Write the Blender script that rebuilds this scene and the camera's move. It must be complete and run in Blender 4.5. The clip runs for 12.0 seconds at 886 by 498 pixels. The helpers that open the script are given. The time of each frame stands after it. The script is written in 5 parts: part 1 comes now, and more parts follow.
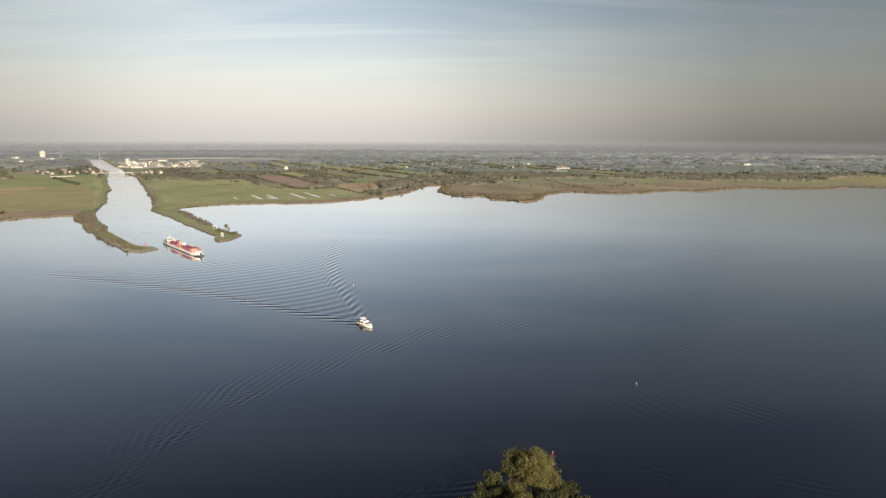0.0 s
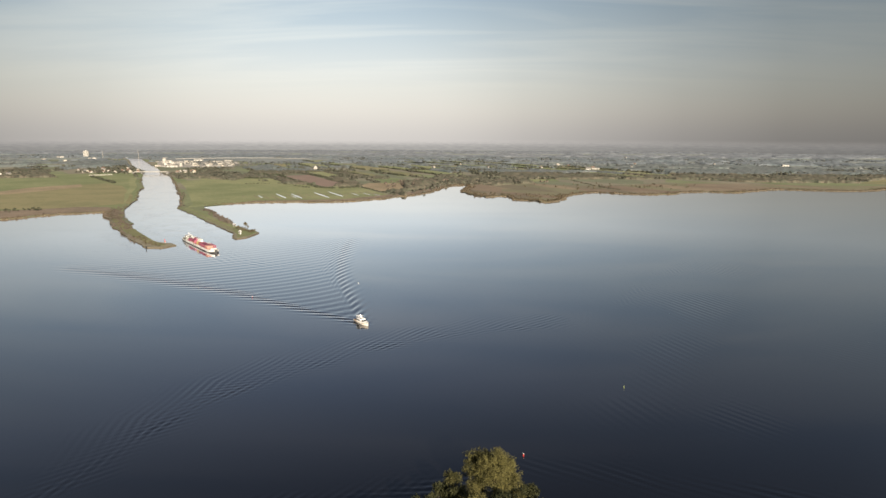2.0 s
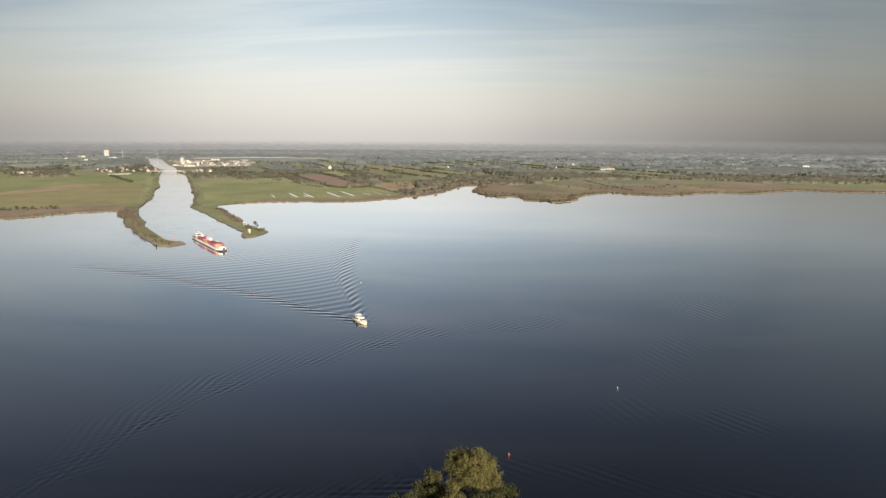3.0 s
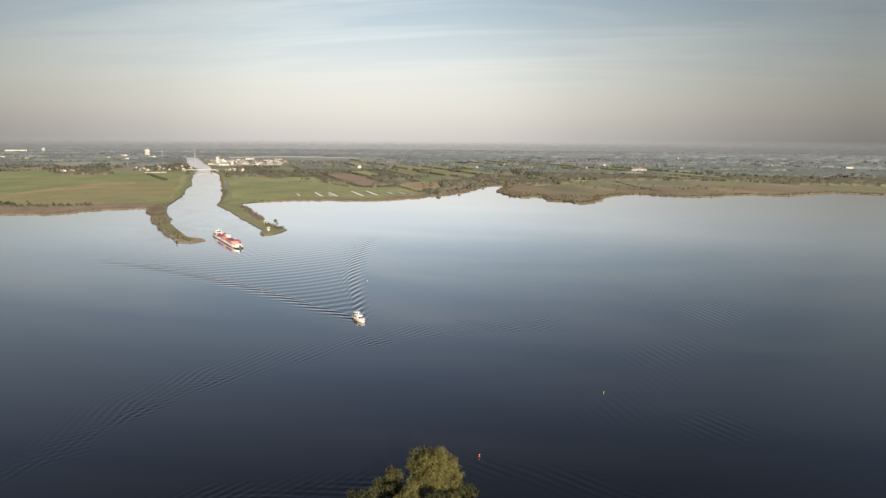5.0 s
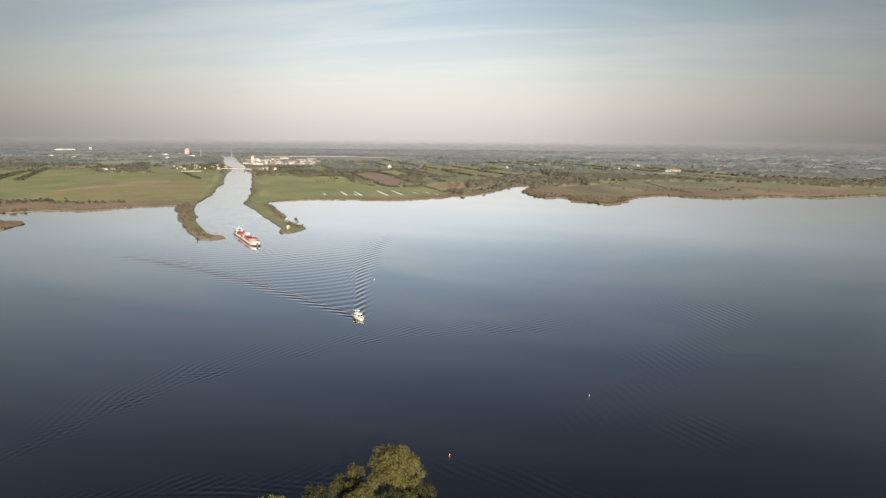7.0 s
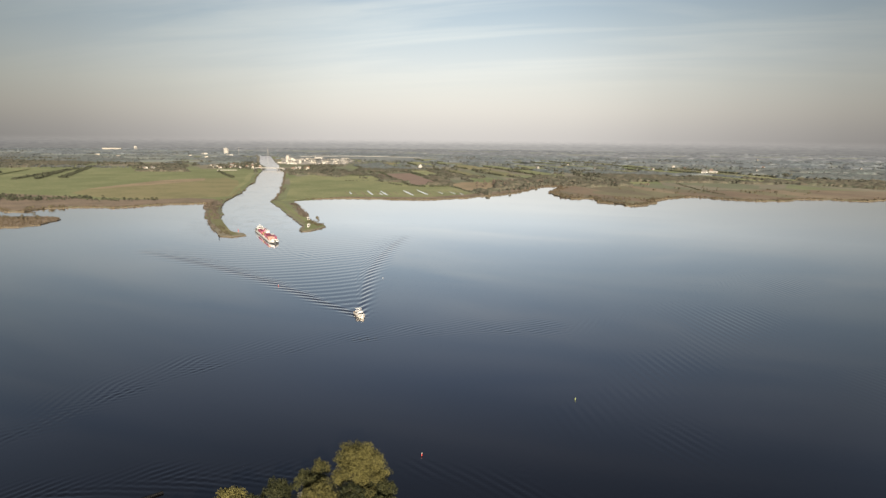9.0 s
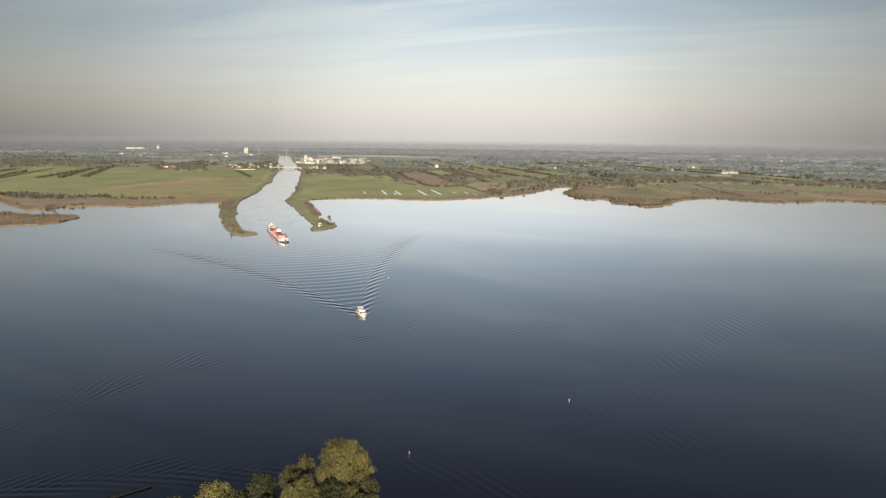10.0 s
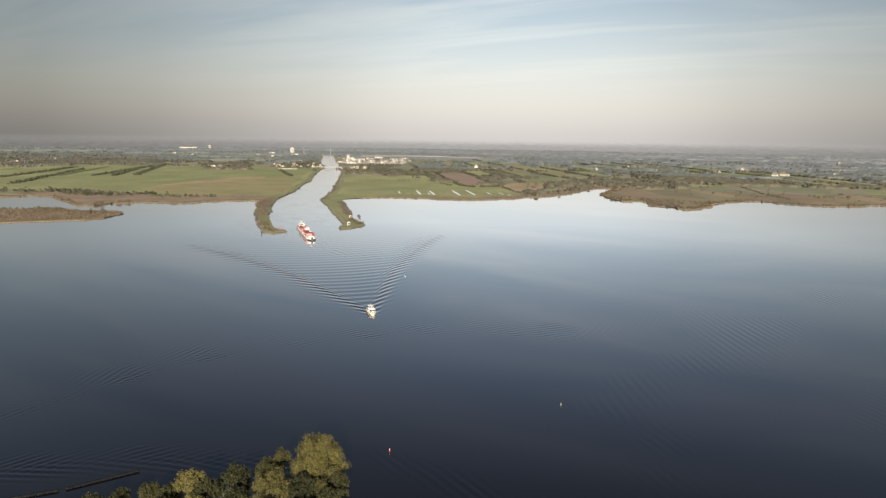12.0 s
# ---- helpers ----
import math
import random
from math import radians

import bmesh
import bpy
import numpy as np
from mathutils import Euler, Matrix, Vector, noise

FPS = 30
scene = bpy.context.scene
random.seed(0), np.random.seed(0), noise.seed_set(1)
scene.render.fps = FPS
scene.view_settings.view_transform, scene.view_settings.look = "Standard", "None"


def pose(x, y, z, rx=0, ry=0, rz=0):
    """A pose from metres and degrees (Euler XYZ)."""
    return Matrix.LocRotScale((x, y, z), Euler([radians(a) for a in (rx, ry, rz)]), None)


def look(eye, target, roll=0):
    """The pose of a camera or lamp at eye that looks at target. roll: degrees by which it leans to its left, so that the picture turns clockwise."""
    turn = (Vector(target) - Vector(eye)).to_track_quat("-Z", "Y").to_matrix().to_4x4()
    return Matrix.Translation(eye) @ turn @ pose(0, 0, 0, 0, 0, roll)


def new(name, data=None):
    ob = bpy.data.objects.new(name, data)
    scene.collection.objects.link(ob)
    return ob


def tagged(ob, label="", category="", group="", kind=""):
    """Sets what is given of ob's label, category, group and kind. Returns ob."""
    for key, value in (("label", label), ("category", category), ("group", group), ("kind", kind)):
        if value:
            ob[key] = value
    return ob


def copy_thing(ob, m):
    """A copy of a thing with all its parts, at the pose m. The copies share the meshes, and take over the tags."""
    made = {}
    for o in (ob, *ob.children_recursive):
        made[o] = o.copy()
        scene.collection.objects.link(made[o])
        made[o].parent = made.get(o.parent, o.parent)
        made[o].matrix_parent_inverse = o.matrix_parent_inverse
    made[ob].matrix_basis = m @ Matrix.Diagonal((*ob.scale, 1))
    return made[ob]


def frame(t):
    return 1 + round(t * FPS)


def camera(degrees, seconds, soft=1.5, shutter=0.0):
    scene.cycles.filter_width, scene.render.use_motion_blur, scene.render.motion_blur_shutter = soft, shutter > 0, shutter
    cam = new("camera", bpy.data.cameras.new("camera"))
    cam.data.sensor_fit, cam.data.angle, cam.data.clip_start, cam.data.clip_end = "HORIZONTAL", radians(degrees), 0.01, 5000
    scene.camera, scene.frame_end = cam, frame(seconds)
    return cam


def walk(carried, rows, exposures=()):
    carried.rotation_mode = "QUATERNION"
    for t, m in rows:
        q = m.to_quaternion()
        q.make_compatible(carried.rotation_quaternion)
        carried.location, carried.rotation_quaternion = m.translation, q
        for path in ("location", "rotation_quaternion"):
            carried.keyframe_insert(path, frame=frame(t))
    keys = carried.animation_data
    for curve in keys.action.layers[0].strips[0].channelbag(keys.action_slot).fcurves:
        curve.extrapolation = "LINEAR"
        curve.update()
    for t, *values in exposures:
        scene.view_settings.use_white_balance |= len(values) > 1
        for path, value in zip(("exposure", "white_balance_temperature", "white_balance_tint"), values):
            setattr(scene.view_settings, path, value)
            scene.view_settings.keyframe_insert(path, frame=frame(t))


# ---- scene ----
# The camera: a drone about 100 m above the lake, sliding right while it turns left.
cam = camera(74.23, 12.0, soft=1.5)
ROWS = [
    (0, -0.00, 0.00, 100.00, -0.000, -10.740, -0.227),
    (0.5, 4.99, 0.39, 99.73, 0.829, -10.725, -0.224),
    (1, 9.86, 0.66, 99.51, 1.644, -10.717, -0.231),
    (1.5, 14.65, 0.87, 99.33, 2.452, -10.714, -0.243),
    (2, 19.41, 1.07, 99.21, 3.259, -10.715, -0.259),
    (2.5, 24.16, 1.28, 99.12, 4.072, -10.719, -0.278),
    (3, 28.91, 1.55, 99.06, 4.891, -10.725, -0.297),
    (4, 38.46, 2.30, 99.02, 6.555, -10.738, -0.334),
    (5, 48.07, 3.40, 99.04, 8.251, -10.751, -0.369),
    (5.5, 52.89, 4.08, 99.06, 9.109, -10.757, -0.385),
    (6, 57.70, 4.85, 99.08, 9.971, -10.762, -0.401),
    (6.5, 62.50, 5.68, 99.10, 10.836, -10.768, -0.418),
    (7, 67.28, 6.58, 99.11, 11.704, -10.773, -0.435),
    (8, 76.71, 8.53, 99.11, 13.453, -10.783, -0.474),
    (9, 85.98, 10.65, 99.10, 15.239, -10.795, -0.520),
    (9.5, 90.56, 11.77, 99.09, 16.161, -10.801, -0.546),
    (10, 95.13, 12.94, 99.09, 17.112, -10.808, -0.573),
    (10.5, 99.70, 14.16, 99.12, 18.107, -10.815, -0.601),
    (11, 104.31, 15.47, 99.17, 19.160, -10.821, -0.627),
    (11.5, 109.00, 16.88, 99.28, 20.289, -10.826, -0.652),
    (12, 113.83, 18.43, 99.45, 21.517, -10.830, -0.671),
]
walk(cam, [(t, pose(x, y, z, 90 + pitch, roll, yaw)) for t, x, y, z, yaw, pitch, roll in ROWS], exposures=((0.0, 1.0),))

# ---- world, sun ----
SUN = Vector((0.42, -0.83, 0.37)).normalized()
world = bpy.data.worlds.new("sky")
scene.world = world
world.use_nodes = True


def link_nodes(tree):
    """A short way to add nodes and links in a node tree."""
    def add(kind, **sets):
        n = tree.nodes.new(kind)
        for key, value in sets.items():
            if key in n.inputs:
                n.inputs[key].default_value = value
            else:
                setattr(n, key, value)
        return n
    return add, tree.links.new


def math_node(add, join, op, a, b=None, c=None):
    n = add("ShaderNodeMath", operation=op)
    for i, v in enumerate((a, b, c)):
        if v is None:
            continue
        if isinstance(v, (int, float)):
            n.inputs[i].default_value = v
        else:
            join(v, n.inputs[i])
    return n.outputs[0]


def ramp_node(add, join, value, stops):
    n = add("ShaderNodeValToRGB")
    e = n.color_ramp.elements
    while len(e) < len(stops):
        e.new(0.5)
    for el, (at, col) in zip(e, stops):
        el.position = at
        el.color = (*col, 1) if len(col) == 3 else col
    join(value, n.inputs[0])
    return n.outputs[0]


def mix_node(add, join, fac, a, b, blend="MIX"):
    n = add("ShaderNodeMix", data_type="RGBA", blend_type=blend)
    for i, v in ((0, fac), (6, a), (7, b)):
        if isinstance(v, (int, float)):
            n.inputs[i].default_value = v
        elif isinstance(v, tuple):
            n.inputs[i].default_value = (*v, 1)
        else:
            join(v, n.inputs[i])
    return n.outputs[2]


world.node_tree.nodes.clear()
add, join = link_nodes(world.node_tree)
sky = add("ShaderNodeTexSky")
sky.sky_type, sky.sun_disc = "NISHITA", False
sky.sun_elevation = math.asin(SUN.z)
sky.sun_rotation = math.atan2(SUN.x, SUN.y)
sky.dust_density, sky.air_density = 2.5, 1.2
coord = add("ShaderNodeTexCoord").outputs["Generated"]
split = add("ShaderNodeSeparateXYZ")
join(coord, split.inputs[0])
up = split.outputs[2]
# A thin high veil of cloud over haze.
veil = ramp_node(add, join, up, [
    (0.0, (0.326, 0.308, 0.294)), (0.04, (0.358, 0.340, 0.320)), (0.08, (0.375, 0.362, 0.338)), (0.12, (0.362, 0.362, 0.350)),
    (0.16, (0.326, 0.340, 0.340)), (0.23, (0.246, 0.279, 0.303)), (0.40, (0.178, 0.208, 0.276)), (0.60, (0.098, 0.110, 0.156)), (1.0, (0.070, 0.079, 0.114))])
over = math_node(add, join, "ADD", math_node(add, join, "MAXIMUM", up, 0.0), 0.10)
flat = add("ShaderNodeCombineXYZ")
join(math_node(add, join, "DIVIDE", split.outputs[0], over), flat.inputs[0])
join(math_node(add, join, "DIVIDE", split.outputs[1], over), flat.inputs[1])
turned = add("ShaderNodeMapping")
turned.inputs["Rotation"].default_value = (0, 0, radians(-14))
turned.inputs["Scale"].default_value = (0.42, 1.9, 1)
join(flat.outputs[0], turned.inputs[0])
streaks = add("ShaderNodeTexNoise", Scale=1.0, Detail=7.0, Roughness=0.55, Distortion=0.7)
join(turned.outputs[0], streaks.inputs["Vector"])
thick = add("ShaderNodeMapRange", clamp=True)
thick.inputs[1].default_value, thick.inputs[2].default_value = 0.40, 0.62
thick.inputs[3].default_value, thick.inputs[4].default_value = 0.0, 1.0
join(streaks.outputs[0], thick.inputs[0])
high = add("ShaderNodeMapRange", clamp=True)
high.inputs[1].default_value, high.inputs[2].default_value = 0.05, 0.2
join(up, high.inputs[0])
cirrus = math_node(add, join, "MULTIPLY", thick.outputs[0], high.outputs[0])
blue = mix_node(add, join, 1.0, veil, (0.80, 0.875, 0.945), "MULTIPLY")
white = mix_node(add, join, 1.0, veil, (1.12, 1.105, 1.07), "MULTIPLY")
cloudy = mix_node(add, join, cirrus, mix_node(add, join, high.outputs[0], veil, blue), white)
# Ahead, away from the sun, it is brightest; the dimmed sides imitate lens vignetting.
toward = math_node(add, join, "ADD", math_node(add, join, "MULTIPLY", split.outputs[0], -0.250), math_node(add, join, "MULTIPLY", split.outputs[1], 0.968))
side_fade = ramp_node(add, join, toward, [(0.60, (0.29,) * 3), (0.755, (0.37,) * 3), (0.84, (0.52,) * 3), (0.90, (0.69,) * 3), (0.945, (0.86,) * 3), (0.98, (1.08,) * 3), (1.0, (1.16,) * 3)])
dimmed = mix_node(add, join, 1.0, cloudy, side_fade, "MULTIPLY")
clear = mix_node(add, join, 1.0, sky.outputs[0], (0.1, 0.1, 0.1), "MULTIPLY")
final = mix_node(add, join, 0.88, clear, dimmed)
back = add("ShaderNodeBackground", Strength=1.0)
join(final, back.inputs[0])
join(back.outputs[0], add("ShaderNodeOutputWorld").inputs[0])

sun = new("sun", bpy.data.lights.new("sun", "SUN"))
sun.data.energy, sun.data.angle, sun.data.color = 4.6, radians(0.6), (1.0, 0.86, 0.68)
sun.matrix_world = look(SUN * 800, (0, 0, 0))


# ---- materials ----
def material(name, low, high, scale=1.0, rough=0.8, bump=0.0, detail=6.0, metal=0.0, fine=None, spec=0.3, stretch=(1, 1, 1), random_tint=0.0, island=0.0, leafy=0.0, spread=0.18):
    """Two colours mixed by noise at two scales in world metres, with a fine relief."""
    m = bpy.data.materials.new(name)
    m.use_nodes = True
    m.node_tree.nodes.clear()
    add, join = link_nodes(m.node_tree)
    place = add("ShaderNodeNewGeometry").outputs["Position"]
    mapped = add("ShaderNodeMapping")
    mapped.inputs["Scale"].default_value = stretch
    join(place, mapped.inputs[0])
    coarse = add("ShaderNodeTexNoise", Scale=scale, Detail=detail, Roughness=0.6)
    grain = add("ShaderNodeTexNoise", Scale=fine or scale * 11, Detail=3.0, Roughness=0.6)
    join(mapped.outputs[0], coarse.inputs["Vector"])
    join(mapped.outputs[0], grain.inputs["Vector"])
    both = math_node(add, join, "ADD", math_node(add, join, "MULTIPLY", coarse.outputs[0], 0.65), math_node(add, join, "MULTIPLY", grain.outputs[0], 0.35))
    if random_tint:
        pick = add("ShaderNodeObjectInfo").outputs["Random"]
        both = math_node(add, join, "ADD", both, math_node(add, join, "MULTIPLY", math_node(add, join, "SUBTRACT", pick, 0.5), random_tint))
    if island:
        pick = add("ShaderNodeNewGeometry").outputs["Random Per Island"]
        both = math_node(add, join, "ADD", both, math_node(add, join, "MULTIPLY", math_node(add, join, "SUBTRACT", pick, 0.5), island))
    colour = ramp_node(add, join, both, [(0.5 - spread, low), (0.5 + spread, high)])
    b = add("ShaderNodeBsdfPrincipled", Roughness=rough, Metallic=metal)
    b.inputs["Specular IOR Level"].default_value = spec
    join(colour, b.inputs["Base Color"])
    if bump:
        relief = add("ShaderNodeBump", Strength=0.6, Distance=bump)
        join(both, relief.inputs["Height"])
        join(relief.outputs[0], b.inputs["Normal"])
    last = b.outputs[0]
    if leafy:
        through_light = add("ShaderNodeBsdfTranslucent")
        join(colour, through_light.inputs[0])
        veg = add("ShaderNodeMixShader")
        veg.inputs[0].default_value = leafy
        join(last, veg.inputs[1])
        join(through_light.outputs[0], veg.inputs[2])
        last = veg.outputs[0]
    join(last, add("ShaderNodeOutputMaterial").inputs[0])
    return m


def patchwork(name, colours, cell, rough=0.95):
    """Small fields of several growths, long and narrow, with a mottled surface."""
    m = bpy.data.materials.new(name)
    m.use_nodes = True
    m.node_tree.nodes.clear()
    add, join = link_nodes(m.node_tree)
    place = add("ShaderNodeNewGeometry").outputs["Position"]
    turned = add("ShaderNodeMapping")
    turned.inputs["Rotation"].default_value = (0, 0, radians(60.7))
    join(place, turned.inputs[0])
    long = add("ShaderNodeMapping")
    long.inputs["Scale"].default_value = (0.36 / cell, 1.0 / cell, 0.0)
    join(turned.outputs[0], long.inputs[0])
    cells = add("ShaderNodeTexVoronoi", Scale=1.0, Randomness=0.8)
    join(long.outputs[0], cells.inputs["Vector"])
    pick = add("ShaderNodeSeparateColor")
    join(cells.outputs["Color"], pick.inputs[0])
    base = add("ShaderNodeValToRGB")
    base.color_ramp.interpolation = "CONSTANT"
    e = base.color_ramp.elements
    while len(e) < len(colours):
        e.new(0.5)
    for k, (el, c) in enumerate(zip(e, colours)):
        el.position, el.color = k / len(colours), (*c, 1)
    join(pick.outputs[0], base.inputs[0])
    coarse = add("ShaderNodeTexNoise", Scale=0.012, Detail=5.0, Roughness=0.6)
    fine = add("ShaderNodeTexNoise", Scale=0.12, Detail=3.0, Roughness=0.6)
    for n in (coarse, fine):
        join(place, n.inputs["Vector"])
    both = math_node(add, join, "ADD", math_node(add, join, "MULTIPLY", coarse.outputs[0], 0.6), math_node(add, join, "MULTIPLY", fine.outputs[0], 0.4))
    tone = ramp_node(add, join, both, [(0.36, (0.80, 0.80, 0.80)), (0.64, (1.18, 1.16, 1.12))])
    b = add("ShaderNodeBsdfPrincipled", Roughness=rough)
    b.inputs["Specular IOR Level"].default_value = 0.2
    join(mix_node(add, join, 1.0, base.outputs[0], tone, "MULTIPLY"), b.inputs["Base Color"])
    join(b.outputs[0], add("ShaderNodeOutputMaterial").inputs[0])
    return m


def treetops(name, colours, stand, crown):
    """Mixed woodland seen from above: stands of different trees, and lighter and darker crowns."""
    m = bpy.data.materials.new(name)
    m.use_nodes = True
    m.node_tree.nodes.clear()
    add, join = link_nodes(m.node_tree)
    place = add("ShaderNodeNewGeometry").outputs["Position"]
    stands = add("ShaderNodeTexNoise", Scale=1 / stand, Detail=3.0, Roughness=0.65)
    crowns = add("ShaderNodeTexNoise", Scale=1 / crown, Detail=2.0, Roughness=0.6)
    for n in (stands, crowns):
        join(place, n.inputs["Vector"])
    both = math_node(add, join, "ADD", math_node(add, join, "MULTIPLY", stands.outputs[0], 0.72), math_node(add, join, "MULTIPLY", crowns.outputs[0], 0.28))
    n = len(colours)
    base = ramp_node(add, join, both, [(0.34 + 0.32 * k / (n - 1), c) for k, c in enumerate(colours)])
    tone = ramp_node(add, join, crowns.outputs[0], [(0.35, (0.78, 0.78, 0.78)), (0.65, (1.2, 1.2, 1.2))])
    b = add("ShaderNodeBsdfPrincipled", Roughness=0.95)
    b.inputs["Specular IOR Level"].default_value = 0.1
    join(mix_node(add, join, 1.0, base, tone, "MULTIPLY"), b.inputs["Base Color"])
    join(b.outputs[0], add("ShaderNodeOutputMaterial").inputs[0])
    return m


def water_material():
    m = bpy.data.materials.new("lake_water")
    m.use_nodes = True
    m.node_tree.nodes.clear()
    add, join = link_nodes(m.node_tree)
    place = add("ShaderNodeNewGeometry").outputs["Position"]
    ripple = add("ShaderNodeTexNoise", Scale=0.55, Detail=4.0, Roughness=0.55)
    join(place, ripple.inputs["Vector"])
    calm = add("ShaderNodeMapping")
    calm.inputs["Rotation"].default_value = (0, 0, radians(25))
    calm.inputs["Scale"].default_value = (0.004, 0.018, 1)
    join(place, calm.inputs[0])
    patch = add("ShaderNodeTexNoise", Scale=1.0, Detail=4.0, Roughness=0.6, Distortion=0.6)
    join(calm.outputs[0], patch.inputs["Vector"])
    gust = add("ShaderNodeMapRange", clamp=True)
    gust.inputs[1].default_value, gust.inputs[2].default_value = 0.40, 0.72
    gust.inputs[3].default_value, gust.inputs[4].default_value = 0.015, 0.10
    join(patch.outputs[0], gust.inputs[0])
    spots = add("ShaderNodeTexNoise", Scale=0.028, Detail=3.0, Roughness=0.6, Distortion=0.5)
    join(place, spots.inputs["Vector"])
    ruffled = add("ShaderNodeMapRange", clamp=True)
    ruffled.inputs[1].default_value, ruffled.inputs[2].default_value = 0.50, 0.72
    ruffled.inputs[3].default_value, ruffled.inputs[4].default_value = 0.0, 0.12
    join(spots.outputs[0], ruffled.inputs[0])
    # The canal and its mouth, stirred up by passing ships.
    xyz = add("ShaderNodeSeparateXYZ")
    join(place, xyz.inputs[0])
    across = math_node(add, join, "ADD", math_node(add, join, "MULTIPLY", xyz.outputs[0], 0.875), math_node(add, join, "MULTIPLY", xyz.outputs[1], 0.485))
    stirred = add("ShaderNodeMapRange", clamp=True, interpolation_type="SMOOTHSTEP")
    stirred.inputs[1].default_value, stirred.inputs[2].default_value = 88.0, 36.0
    join(math_node(add, join, "ABSOLUTE", math_node(add, join, "SUBTRACT", across, 20.0)), stirred.inputs[0])
    begun = add("ShaderNodeMapRange", clamp=True, interpolation_type="SMOOTHSTEP")
    begun.inputs[1].default_value, begun.inputs[2].default_value = 430.0, 540.0
    join(xyz.outputs[1], begun.inputs[0])
    wash = add("ShaderNodeTexNoise", Scale=0.045, Detail=3.0, Roughness=0.6, Distortion=0.8)
    join(place, wash.inputs["Vector"])
    washed = add("ShaderNodeMapRange", clamp=True)
    washed.inputs[1].default_value, washed.inputs[2].default_value = 0.38, 0.62
    washed.inputs[3].default_value, washed.inputs[4].default_value = 0.04, 1.0
    join(wash.outputs[0], washed.inputs[0])
    canal_wash = math_node(add, join, "MULTIPLY", math_node(add, join, "MULTIPLY", stirred.outputs[0], begun.outputs[0]), washed.outputs[0])
    # Wind ruffles the bay in the west.
    bay = add("ShaderNodeMapRange", clamp=True, interpolation_type="SMOOTHSTEP")
    bay.inputs[1].default_value, bay.inputs[2].default_value = -200.0, -420.0
    bay.inputs[3].default_value, bay.inputs[4].default_value = 0.0, 0.5
    join(xyz.outputs[0], bay.inputs[0])
    windy = math_node(add, join, "MULTIPLY", bay.outputs[0], patch.outputs[0])
    relief = add("ShaderNodeBump", Distance=0.10)
    join(ripple.outputs[0], relief.inputs["Height"])
    join(math_node(add, join, "MULTIPLY", math_node(add, join, "ADD", math_node(add, join, "ADD", gust.outputs[0], ruffled.outputs[0]), math_node(add, join, "MAXIMUM", canal_wash, windy)), 1.3), relief.inputs["Strength"])
    body = add("ShaderNodeBsdfDiffuse")
    body.inputs["Color"].default_value = (0.0028, 0.0026, 0.003, 1)
    gloss = add("ShaderNodeBsdfGlossy")
    gloss.inputs["Color"].default_value = (0.99, 0.98, 1.0, 1)
    join(gust.outputs[0], gloss.inputs["Roughness"])
    shine = add("ShaderNodeFresnel", IOR=1.34)
    for n in (gloss, shine):
        join(relief.outputs[0], n.inputs["Normal"])
    both = add("ShaderNodeMixShader")
    join(math_node(add, join, "MINIMUM", math_node(add, join, "MULTIPLY", shine.outputs[0], 2.25), 0.95), both.inputs[0])
    join(body.outputs[0], both.inputs[1])
    join(gloss.outputs[0], both.inputs[2])
    join(both.outputs[0], add("ShaderNodeOutputMaterial").inputs[0])
    return m


def glass_material(name, colour):
    m = bpy.data.materials.new(name)
    m.use_nodes = True
    b = m.node_tree.nodes["Principled BSDF"]
    b.inputs["Base Color"].default_value = (*colour, 1)
    b.inputs["Roughness"].default_value = 0.08
    b.inputs["IOR"].default_value = 1.5
    return m


WATER = water_material()
LAND_MAT = patchwork("rough_grass", [(0.182, 0.208, 0.123), (0.204, 0.200, 0.155), (0.161, 0.177, 0.125), (0.216, 0.204, 0.162), (0.171, 0.204, 0.112)], 85.0)
MEADOW = material("meadow_grass", (0.160, 0.186, 0.090), (0.264, 0.272, 0.146), 0.009, 0.95, fine=0.16, random_tint=0.14, spread=0.11)
DRY_MEADOW = material("dry_grass", (0.155, 0.162, 0.082), (0.236, 0.216, 0.118), 0.015, 0.95, fine=0.2, random_tint=0.18, spread=0.11)
PLOUGH = material("ploughed_soil", (0.185, 0.140, 0.118), (0.255, 0.190, 0.158), 0.03, 0.95, fine=0.35)
SAND = material("sandy_strip", (0.205, 0.170, 0.110), (0.320, 0.258, 0.175), 0.02, 0.95, fine=0.3, spread=0.11)
MUD = material("bank_mud", (0.085, 0.072, 0.050), (0.150, 0.126, 0.088), 0.3, 0.9)
REED = material("dry_reed", (0.126, 0.103, 0.070), (0.194, 0.155, 0.108), 0.035, 0.95, fine=0.8, island=0.16, leafy=0.2)
BARE = material("bare_twigs", (0.194, 0.165, 0.136), (0.284, 0.237, 0.199), 0.035, 0.95, fine=0.8, island=0.16, leafy=0.4)
REED_BED = material("reed_bed", (0.146, 0.122, 0.089), (0.254, 0.199, 0.153), 0.022, 0.95, fine=0.2, spread=0.12)
MARSH = patchwork("reed_marsh", [(0.215, 0.180, 0.138), (0.182, 0.176, 0.120), (0.196, 0.158, 0.122), (0.232, 0.196, 0.146), (0.168, 0.152, 0.112)], 48.0)
BUSH = material("scrub_leaves", (0.125, 0.114, 0.074), (0.205, 0.176, 0.116), 0.06, 0.9, fine=0.5, island=0.25, leafy=0.25)
LEAF = material("autumn_leaves", (0.022, 0.026, 0.010), (0.196, 0.178, 0.062), 0.55, 0.75, fine=1.8, island=0.36, random_tint=0.2, leafy=0.2, spread=0.19)
LEAF_DARK = material("dark_leaves", (0.015, 0.020, 0.009), (0.062, 0.064, 0.024), 0.30, 0.75, fine=1.1, island=0.4, random_tint=0.25, leafy=0.15)
